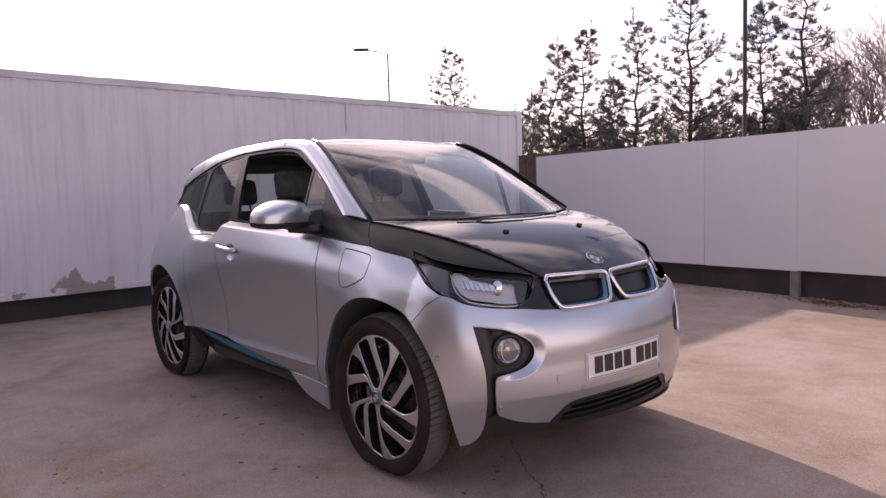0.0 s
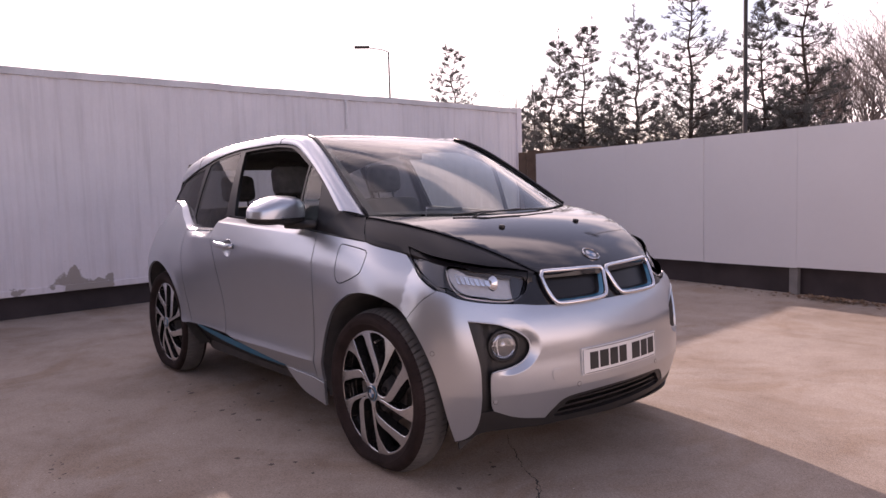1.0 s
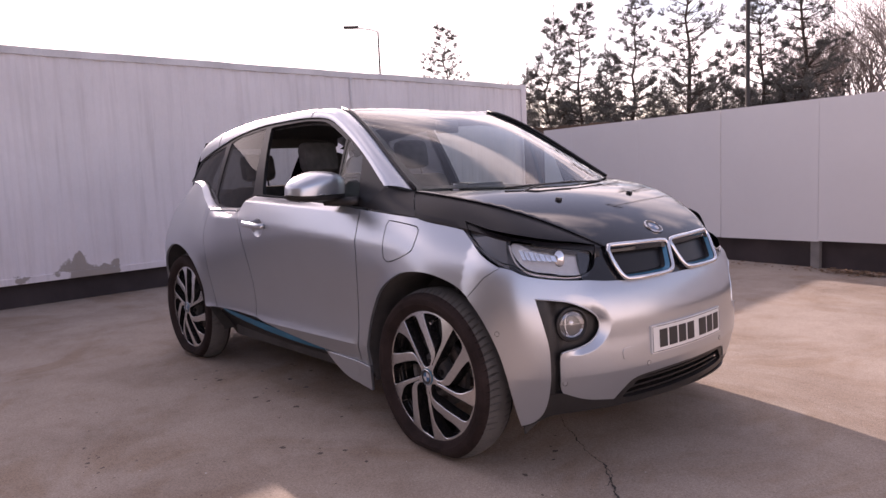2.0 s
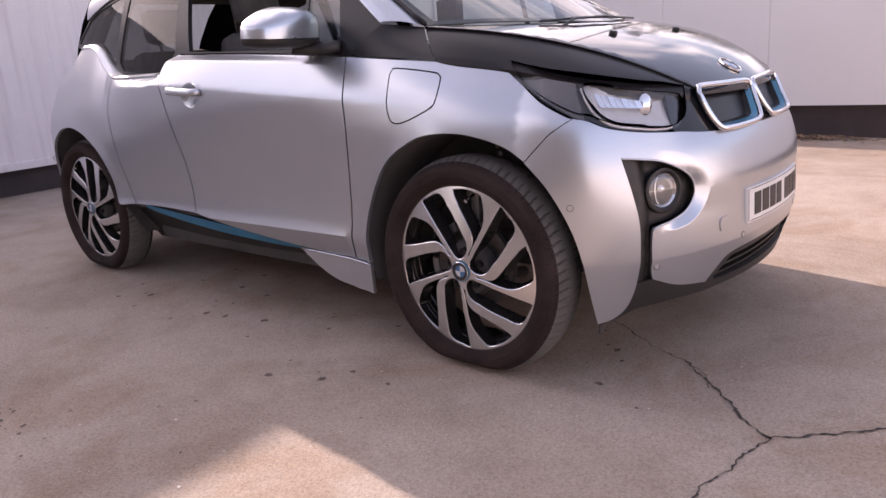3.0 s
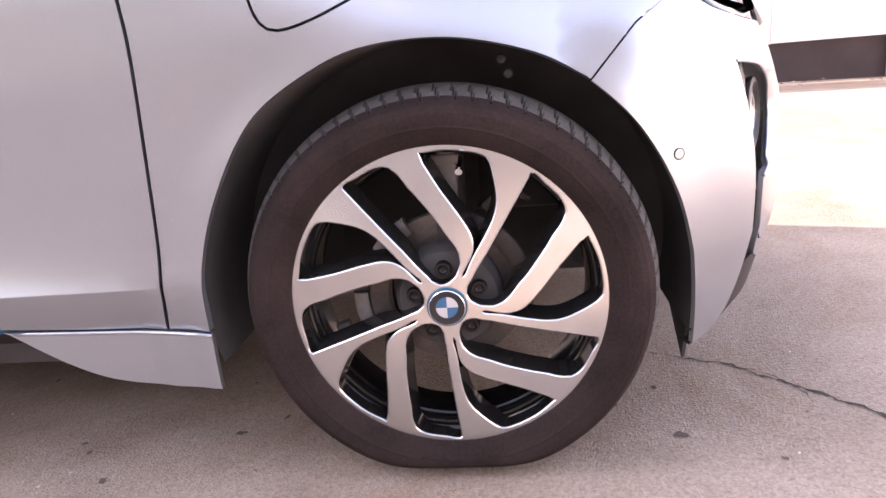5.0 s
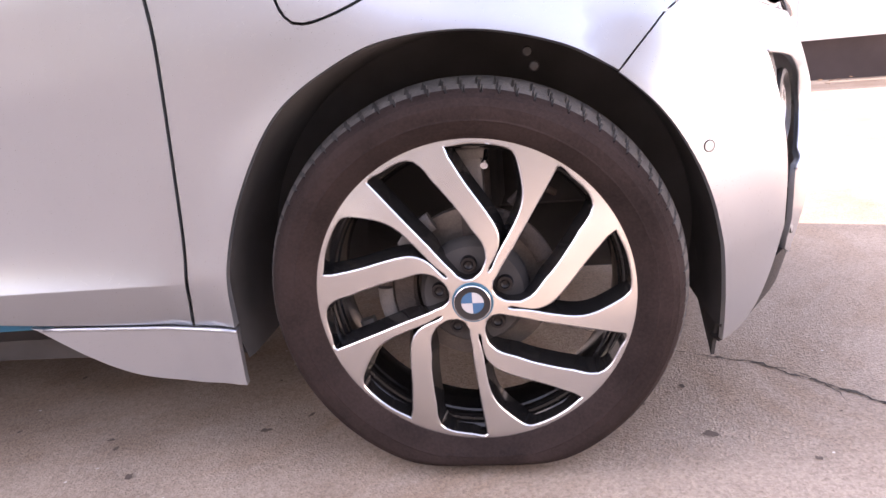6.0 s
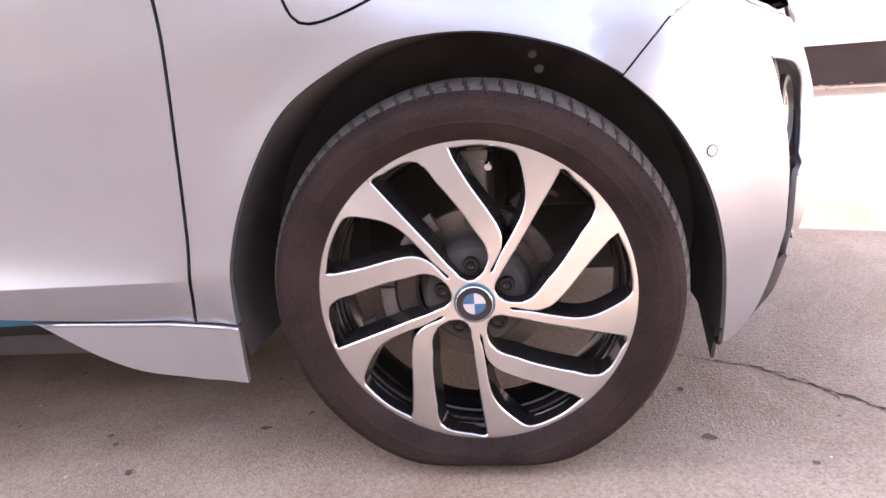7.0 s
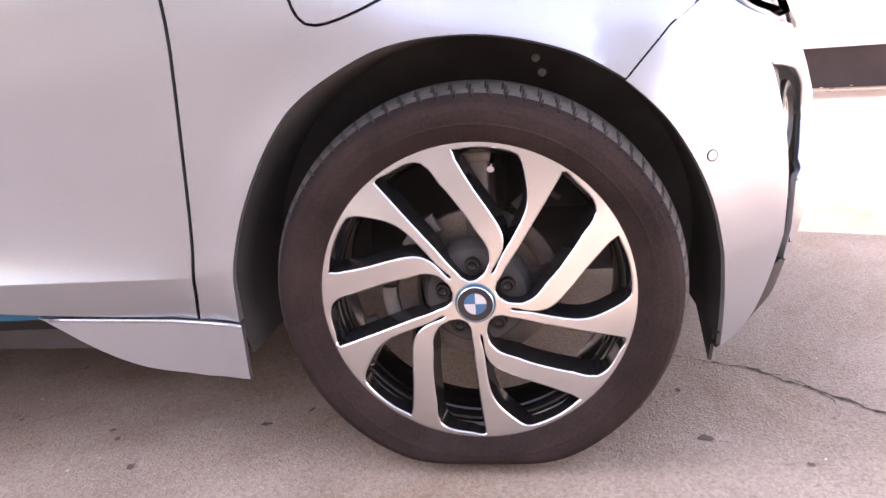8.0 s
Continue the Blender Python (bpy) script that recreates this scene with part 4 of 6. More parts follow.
ex, ey = px + (ax - px) * 1.45, py + (ay - py) * 1.45
bm = bmesh.new()
box(bm, -0.42, 0.42, -0.14, 0.14, -0.07, 0.07, 0.05, Matrix.Translation(((ax + ex) / 2, (ay + ey) / 2, 9.03)) @ pose(0, 0, 0, 0, 0, math.degrees(math.atan2(ey - ay, ex - ax))))
part("lamp_head", bm, M_pole, street)

# ---- the car ----
car = tagged(new("electric_car"), "silver compact electric hatchback with black bonnet, parked on concrete", "car")


def mirrored(fn, s):
    """The same surface on the right (s = -1) or the left side of the car."""
    if s < 0:
        return fn

    def other(a, b):
        v = fn(a, b)
        return tucked(Vector((v[0], -v[1], v[2])))
    return other


def right_left(build):
    for s in (-1, 1):
        build(s)


ARCH_F = [(-0.434, 0.311), (-0.415, 0.447), (-0.367, 0.569), (-0.288, 0.686), (-0.184, 0.754), (-0.09, 0.786), (0.039, 0.789), (0.166, 0.757), (0.253, 0.709)]
DOOR_FRONT = [(-0.521, 0.312), (-0.499, 0.42), (-0.480, 0.65), (-0.468, 0.80), (-0.472, 0.90), (-0.487, 1.047)]
DOOR_REAR = [(-1.575, 1.106), (-1.612, 1.03), (-1.583, 0.95), (-1.552, 0.82), (-1.49, 0.61), (-1.472, 0.42)]
QUARTER_FRONT = [(-2.115, 1.034), (-2.115, 0.96), (-2.10, 0.69), (-2.04, 0.50), (-2.0, 0.42)]
FLAP = [(-0.262, 0.996), (-0.17, 0.988), (-0.082, 0.974), (-0.068, 0.962), (-0.067, 0.92), (-0.074, 0.882), (-0.095, 0.866), (-0.170, 0.835), (-0.224, 0.823), (-0.251, 0.836), (-0.266, 0.876), (-0.270, 0.93), (-0.271, 0.98)]


def corner(line):
    """A line whose two ends are corners."""
    return [line[0]] + list(line) + [line[-1]]


LOW_CREASE = [(x, 0.409) for x in np.arange(-0.47, -2.1, -0.008)]
BELT_STEPS = [[(x, belt_door(x) - d) for x in np.arange(-0.47, -1.62, -0.014)] for d in (0.032, 0.022, 0.011)]
SHOULDER = [(x, 0.90 - 0.07 * (x + 0.46)) for x in np.arange(0.0, -2.0, -0.014)]


HANDLE_CUP = [(-1.362 + 0.060 * math.cos(a), 0.936 + 0.050 * math.sin(a)) for a in np.linspace(0, 2 * math.pi, 17)[:-1]]


def body_side(s):
    fn = mirrored(side, s)
    o = Vector((0, s, 0))
    wing = panel("front_wing", corner(ARCH_F) + corner([(0.325, 0.788), (0.384, 0.83)]) + [(0.271, 0.887)] + corner([(0.15, 0.972), (-0.10, 1.013)]) + corner(DOOR_FRONT[::-1]),
                           fn, M_silver, car, out=o, step=0.022, holes=[FLAP] if s < 0 else [], creases=[LOW_CREASE])
    if s < 0:
        panel("filler_flap", FLAP, fn, M_silver, wing, "closed silver filler flap", out=o, step=0.03, gap=0.0015)
    door = panel("front_door", corner(DOOR_FRONT) + [(-0.80, 1.068)] + [(-1.18, 1.09)] + corner(DOOR_REAR) + [(-1.2, 0.375)] + [(-0.85, 0.333)],
                 fn, M_silver, car, out=o, step=0.02, holes=[HANDLE_CUP], hole_gap=0.001, creases=[LOW_CREASE, SHOULDER] + BELT_STEPS)
    panel("rear_door", corner(DOOR_REAR[1:]) + [(-1.75, 0.425)] + corner(QUARTER_FRONT[::-1]) + [(-1.9, 1.029)], fn, M_silver, car, out=o, step=0.02, creases=[LOW_CREASE, SHOULDER])
    arch_r = [(-2.57 + 0.415 * math.cos(radians(a)), 0.355 + 0.43 * math.sin(radians(a))) for a in range(8, 179, 15)]
    panel("rear_wing", corner(QUARTER_FRONT) + corner([(-2.06, 0.415)] + arch_r + [(-2.985, 0.32)]) + corner([(-3.16, 0.34), (-3.22, 0.6), (-3.21, 0.9), (-3.12, 1.1), (-2.95, 1.19)])
          + [(-2.8, 1.194), (-2.48, 1.19), (-2.37, 1.155), (-2.25, 1.085), (-2.17, 1.045)], fn, M_silver, car, out=o, step=0.017)
    panel("side_skirt", corner([(-0.84, 0.329), (-0.43, 0.311)]) + [(-0.432, 0.193), (-0.432, 0.193), (-0.50, 0.194), (-0.58, 0.201), (-0.66, 0.219), (-0.74, 0.259)],
          lambda a, b: Vector((a, s * (flank(min(a, -0.45), 0.315) + 0.006 + 0.05 * (b - 0.315)), b)), M_silver, car, "silver sill flare", out=o, step=0.03)
    tube("skirt_edge", [(x, s * (flank(min(x, -0.45), 0.315) + 0.005), 0.3055 - (x + 0.43) * 0.044) for x in np.linspace(-0.434, -0.815, 12)], 0.0042, M_silver, car, seg=8)
    return door


right_left(body_side)


def sill(s):
    """The set-back black sill with its blue line."""
    low = [(x, s * (half_width(x, 0.2) - 0.075), 0.19) for x in np.linspace(-0.47, -2.2, 14)]
    mid = [(x, s * (half_width(x, 0.3) - 0.05), 0.285 + (x + 0.47) * -0.03) for x in np.linspace(-0.47, -2.2, 14)]
    hi = [(x, s * (half_width(x, 0.36) - 0.03), 0.335 - (x + 0.85) * 0.065 if x < -0.85 else 0.33) for x in np.linspace(-0.47, -2.2, 14)]
    inn = [(x, s * (half_width(x, 0.36) - 0.16), z + 0.03) for x, _, z in hi]
    loft("sill", [low, mid, hi, inn], M_plastic, car, "black plastic sill")
    xs = np.linspace(-0.80, -1.93, 24)
    zt = [0.326 - (x + 0.8) * 0.078 for x in xs]
    drop = [0.026 * math.sin(math.pi * min(1.0, max(0.0, (i + 0.5) / 24))) ** 0.6 for i in range(24)]
    a = [(x, s * (half_width(x, z) - 0.010), z + 0.012) for x, z in zip(xs, zt)]
    b = [(x, s * (half_width(x, z) - 0.014), z - 0.002) for x, z in zip(xs, zt)]
    c = [(x, s * (half_width(x, z) - 0.022), z - 0.004 - d) for x, z, d in zip(xs, zt, drop)]
    d = [(x, s * (half_width(x, z) - 0.06), z - 0.004 - d) for x, z, d in zip(xs, zt, drop)]
    loft("sill_line", [a, b, c, d], M_sill_blue, car, "bright blue accent strip")


right_left(sill)

# front bumper, hollowed round the fog lamps
FOG = [(30.3, 0.713), (36, 0.706), (43, 0.692), (49, 0.660), (52.3, 0.62), (52.3, 0.575), (49.5, 0.538), (45, 0.518), (39.5, 0.510), (37.2, 0.500), (36.5, 0.43), (36.8, 0.37), (37.8, 0.345)]
FOG_OUT = [(32.6, 0.340), (33.0, 0.42), (33.2, 0.52), (32.0, 0.61), (30.3, 0.713)]


SCOOP = [(44 + 12.5 * k * math.cos(radians(a)), 0.606 + 0.115 * k * math.sin(radians(a))) for k in (1.0, 0.9, 0.8) for a in range(-100, 96, 4)]


def hollow(u, z):
    """The scoop that leads into the fog lamp, with a crisp outer edge."""
    v = min(u, 180 - u)
    e = math.hypot((v - 44) / 12.5, (z - 0.606) / 0.115)
    return 0.024 * min(1.0, max(0.0, (1 - e) / 0.34)) * ease(v, 38.5, 46.0) * (1 - 0.9 * ease(z, 0.60, 0.69))


def bumper(u, z):
    p = front(u, z)
    d = hollow(u, z)
    return p - Vector((p.x - 0.1, p.y * 0.8, 0)).normalized() * d if d else p


LOW_EDGE = [(37.8, 0.345), (47, 0.308), (58.2, 0.286)]
INTAKE_TOP = [(58.2, 0.286), (61.5, 0.325), (66, 0.362), (76, 0.372), (90, 0.374)]
HEAD_LOW = [(16.1, 0.831), (21, 0.822), (27, 0.800), (36.4, 0.782), (46, 0.771), (52, 0.766), (58, 0.757), (66, 0.750), (78, 0.746), (90, 0.745)]


def u_of(x, z):
    return math.degrees(math.asin(min(1.0, max(0.0, (x - X0) / (nose(z) - X0)) ** 1.5)))


SEAM = [(u_of(0.252 + 0.072 * k, 0.709 + 0.079 * k), 0.709 + 0.079 * k) for k in (0.2, 0.4, 0.6, 0.8, 1.0)]
SEAM += [(u_of(0.324 + 0.059 * k, 0.788 + 0.043 * k), 0.788 + 0.043 * k) for k in (0.25, 0.5, 0.75, 1.0)]
SEAM += SEAM[-1:]
BLADE = [(32.6, 0.340), (31.5, 0.290), (29.4, 0.252), (25.6, 0.224), (20.8, 0.210)]
ARCH_B = [(20.8, 0.210), (16.5, 0.383), (13.2, 0.507), (7.85, 0.624), (u_of(0.252, 0.709), 0.709)]


def flipped(line):
    return [(180 - u, z) for u, z in line[::-1]]


right_edge = corner(LOW_EDGE[::-1]) + corner(FOG[::-1]) + corner(FOG_OUT[::-1] + BLADE[1:]) + corner(ARCH_B) + SEAM + corner(HEAD_LOW)
left_edge = flipped(right_edge)
low_mid = corner(flipped(INTAKE_TOP)) + corner(INTAKE_TOP[::-1])
bump_ob = panel("front_bumper", right_edge + left_edge + low_mid, bumper, M_silver, car, step=1.5, aspect=80, gap=0.06, lip=0.010, creases=[[(u, 0.408) for u in np.arange(12, 168, 0.9)], SCOOP, [(180 - u, z) for u, z in SCOOP]])


def fog_floor(u, z):
    p = front(u, z)
    v = min(u, 180 - u)
    d = 0.010 + 0.036 * ease(v, 34.2, 38.2)
    return p - Vector((p.x - 0.1, p.y * 0.8, 0)).normalized() * d


def fog_lamp(s):
    flip = (lambda l: l) if s < 0 else (lambda l: [(180 - u, z) for u, z in l])
    surround = panel("fog_lamp_surround", flip(corner(FOG) + [(34.5, 0.332)] + corner(FOG_OUT)), fog_floor, M_plastic, car, "black plastic fog lamp surround", step=2.2, aspect=80, gap=-0.25, lip=0.03)
    edge = [Vector(bumper(u, z)) for u, z in spline([(u, z * 80) for u, z in flip(FOG[:10])], 0.8) for z in [z / 80]]
    tube("surround_edge", edge, 0.0035, M_silver, surround, "silver edge", seg=6)
    c = front(44.0 if s < 0 else 136.0, 0.605)
    n = Vector((0.90, s * 0.43, 0.06)).normalized()
    turn = Matrix.Translation(c - n * 0.036) @ n.to_track_quat("Y", "Z").to_matrix().to_4x4()
    bezel = revolve("fog_lamp_bezel", [(0.060, -0.02), (0.068, 0.002), (0.066, 0.008), (0.058, 0.010), (0.050, 0.002), (0.050, -0.02)], M_plastic, surround, seg=40, closed=True)
    lamp_ob = revolve("fog_lamp", [(0.002, -0.016), (0.030, -0.013), (0.045, -0.004), (0.0505, 0.002), (0.052, -0.006), (0.030, -0.019), (0.002, -0.022)], M_chrome, surround, "clear round fog lamp", seg=40)
    lens = revolve("fog_lamp_lens", [(0.002, 0.0055), (0.026, 0.0045), (0.042, 0.0015), (0.0495, -0.002), (0.050, 0.000), (0.042, 0.004), (0.026, 0.007), (0.002, 0.008)], M_lens, surround, seg=40)
    for ob in (bezel, lamp_ob, lens):
        ob.matrix_basis = turn
    bm = bmesh.new()
    bmesh.ops.create_uvsphere(bm, u_segments=20, v_segments=12, radius=0.012)
    bulb = part("fog_lamp_bulb", bm, M_chrome, surround)
    bulb.matrix_basis = turn @ Matrix.Translation((0.0, -0.010, 0.004))
    bm = bmesh.new()
    arc = [bm.verts.new((0.044 * math.cos(a), y, 0.044 * math.sin(a))) for y in (-0.012, -0.004) for a in np.linspace(math.pi, 2 * math.pi, 17)]
    bm.faces.new(arc[:17]), bm.faces.new(arc[17:])
    for k in range(17):
        j = (k + 1) % 17
        bm.faces.new((arc[k], arc[j], arc[17 + j], arc[17 + k]))
    shield = part("fog_lamp_shield", bm, M_grey_trim, surround, smooth=False)
    shield.matrix_basis = turn
    hoop = tube("fog_lamp_hoop", [Vector((0.012 + 0.016 * math.cos(a), 0.0, 0.040 * math.sin(a))) for a in np.linspace(-1.5, 1.5, 14)], 0.0022, M_chrome, surround, seg=6)
    hoop.matrix_basis = turn


right_left(fog_lamp)

# black lower lip with the air intake
def lip_skin(u, z):
    p = front(u, z)
    return p - Vector((p.x - 0.1, p.y * 0.8, 0)).normalized() * (0.004 + 0.05 * max(0.0, 0.27 - z))


LIP_LOW = [(20.8, 0.204), (25.6, 0.216), (30.0, 0.236), (34.5, 0.252), (45, 0.257), (60, 0.252), (75, 0.248), (90, 0.246)]
IN_HOLE = [(62, 0.284), (65, 0.322), (68.5, 0.352), (78, 0.360), (90, 0.362), (102, 0.360), (111.5, 0.352), (115, 0.322), (118, 0.284), (104, 0.276), (90, 0.274), (76, 0.276)]
lip_top = corner([(20.8, 0.209), (25.6, 0.224), (29.4, 0.252), (31.5, 0.290), (32.6, 0.340)]) + corner([(37.8, 0.345), (47, 0.308), (58.2, 0.286), (61.5, 0.325), (66, 0.362), (76, 0.372), (90, 0.374)])
lip_ob = panel("lower_lip", lip_top + flipped(lip_top)[1:] + corner(flipped(LIP_LOW)) + LIP_LOW[::-1][1:], lip_skin, M_plastic, car, "black plastic lower lip", step=2.2, aspect=80, gap=0.0, lip=0.022, holes=[IN_HOLE])
panel("intake_grille", [(60, 0.25), (64, 0.37), (90, 0.375), (116, 0.37), (120, 0.25), (90, 0.24)], lambda u, z: front(u, z) - Vector((0.06, 0, 0)), M_under, lip_ob, step=3.0, aspect=80, lip=0.0)
for zz in (0.292, 0.318, 0.343):
    us = np.linspace(61 + (zz - 0.26) * 60, 119 - (zz - 0.26) * 60, 24)
    loft("intake_slat", [[front(u, zz + dz) - Vector((dx, 0, 0)) for u in us] for dx, dz in ((0.05, 0.006), (0.018, 0.004), (0.018, -0.004), (0.05, -0.006))], M_plastic, lip_ob)
# tail of the lip under the wheel arch
for s in (-1, 1):
    bm = bmesh.new()
    flap = [[bm.verts.new((x + dx, s * y, z)) for x, y, z in ((0.430, 0.52, 0.245), (0.424, 0.704, 0.168), (0.427, 0.718, 0.235), (0.440, 0.716, 0.300), (0.430, 0.52, 0.34))] for dx in (0.0, 0.006)]
    bm.faces.new(flap[0]), bm.faces.new(flap[1][::-1])
    for k in range(5):
        bm.faces.new((flap[0][k], flap[0][(k + 1) % 5], flap[1][(k + 1) % 5], flap[1][k]))
    part("air_deflector", bm, M_under, car, smooth=False)

# number plate with barred-out characters
pm = [front(u, z) for u, z in ((90, 0.452), (90, 0.562))]
tilt = math.atan2(pm[0].x - pm[1].x, 0.11)
plate_m = Matrix.Translation(((pm[0].x + pm[1].x) / 2 + 0.006, 0, 0.503)) @ pose(0, 0, 0, 0, -math.degrees(tilt) * 1.0, 0)
bm = bmesh.new()
N = 24
cols = []
for i in range(N + 1):
    y = -0.26 + 0.52 * i / N
    bow = -0.30 * y * y
    cols.append([bm.verts.new(plate_m @ Vector((bow + d, y, z))) for d, z in ((-0.03, -0.0555), (0.004, -0.0555), (0.004, 0.0555), (-0.03, 0.0555))])
for a, b in zip(cols, cols[1:]):
    for k in range(4):
        bm.faces.new((a[k], a[(k + 1) % 4], b[(k + 1) % 4], b[k]))
bm.faces.new(cols[0]), bm.faces.new(cols[-1][::-1])
plate = part("number_plate", bm, M_plate, car, "white number plate", angle=50)
x = -0.218
for w in (0.047, 0.052, 0.050, 0.050, 0.0, 0.060, 0.050, 0.050):
    if w:
        bm = bmesh.new()
        xs = (x, x + w)
        vs = [plate_m @ Vector((-0.30 * y * y + d, y, z)) for d in (0.0045, 0.0058) for y, z in ((xs[0], -0.036), (xs[1], -0.036), (xs[1], 0.036), (xs[0], 0.036))]
        bv = [bm.verts.new(v) for v in vs]
        for f in ((0, 1, 2, 3), (4, 5, 6, 7), (0, 1, 5, 4), (1, 2, 6, 5), (2, 3, 7, 6), (3, 0, 4, 7)):
            bm.faces.new([bv[i] for i in f])
        part("plate_bar", bm, M_print, plate, smooth=False)
        x += w + 0.011
    else:
        x += 0.03
# thin rim round the plate
tube("plate_border", [plate_m @ Vector((-0.30 * y * y + 0.004, y, z)) for y, z in [(-0.255 + 0.51 * i / 16, -0.051) for i in range(17)] + [(0.255 - 0.51 * i / 16, 0.051) for i in range(17)]], 0.0018, M_grey_trim, plate, closed=True, seg=4)

# parking sensors and towing-eye cover
for u, z in ((13.1, 0.581), (38.3, 0.386), (70.4, 0.413), (109.6, 0.413), (141.7, 0.386), (166.9, 0.581)):
    p = front(u, z)
    e = front(u + 0.5, z) - front(u - 0.5, z)
    n = e.cross(Vector((0, 0, 1))).normalized()
    n = n if n.dot(p - CENTRE) > 0 else -n
    sensor = revolve("parking_sensor", [(0.0008, 0.0013), (0.0080, 0.0012), (0.0086, 0.0007), (0.0086, -0.004)], M_silver, bump_ob, seg=20)
    sensor.matrix_basis = Matrix.Translation(p) @ n.to_track_quat("Y", "Z").to_matrix().to_4x4()
    ring = revolve("sensor_ring", [(0.0086, -0.002), (0.0086, 0.0009), (0.0102, 0.0009), (0.0102, -0.002)], M_plastic, bump_ob, seg=20)
    ring.matrix_basis = sensor.matrix_basis.copy()
panel("tow_cover", [(60.5, 0.49), (64.6, 0.49), (64.9, 0.455), (63.5, 0.447), (60.6, 0.45)], bumper, M_silver, bump_ob, step=2.0, aspect=80, gap=0, push=0.0028, lip=0.006)

# black nose between bumper and bonnet
HL = [(-5.0, 0.972), (4.2, 0.888)] + HEAD_LOW[:5] + [(51.0, 0.777), (53.6, 0.800), (55.4, 0.868)]
HL_TOP = [(55.4, 0.868), (47, 0.884), (40, 0.892), (34, 0.901), (20, 0.922), (10, 0.938), (4, 0.950), (-5.0, 0.972)]


def set_back(d):
    def fn(u, z):
        p = front(u, z)
        return p - Vector((p.x - 0.05, p.y * 0.8, 0)).normalized() * d
    return fn


nose_r = [(50, 0.762), (58, 0.757), (66, 0.750), (78, 0.746), (90, 0.745)]
nose_t = [(50, 0.885), (60, 0.888), (75, 0.890), (90, 0.890)]
KIDNEY = [(62.3, 0.884), (75, 0.882), (86.5, 0.878), (89.0, 0.868), (88.9, 0.845), (87.0, 0.775), (84.5, 0.757), (76, 0.753), (67.5, 0.754), (65.0, 0.762), (63.2, 0.80), (61.4, 0.868)]
KIDNEY_MID = (75.5, 0.818)
KIDNEY_HOLE = [(KIDNEY_MID[0] + (u - KIDNEY_MID[0]) * 0.95, KIDNEY_MID[1] + (z - KIDNEY_MID[1]) * 0.92) for u, z in KIDNEY]
panel("nose_panel", corner(nose_r + flipped(nose_r)[1:]) + corner(flipped(nose_t) + nose_t[::-1][1:]), set_back(0.006), M_gloss, car, "gloss black nose panel", step=2.5, aspect=80, gap=-0.3, lip=0.02, holes=[KIDNEY_HOLE, flipped(KIDNEY_HOLE)], hole_gap=0.0)


def dished(u, z):
    """The lamp's reflector, hollow in the middle."""
    e = math.hypot((min(u, 180 - u) - 39) / 17.0, (z - 0.848) / 0.062)
    return set_back(0.014 + 0.016 * (1 - min(1.0, e) ** 2))(u, z)


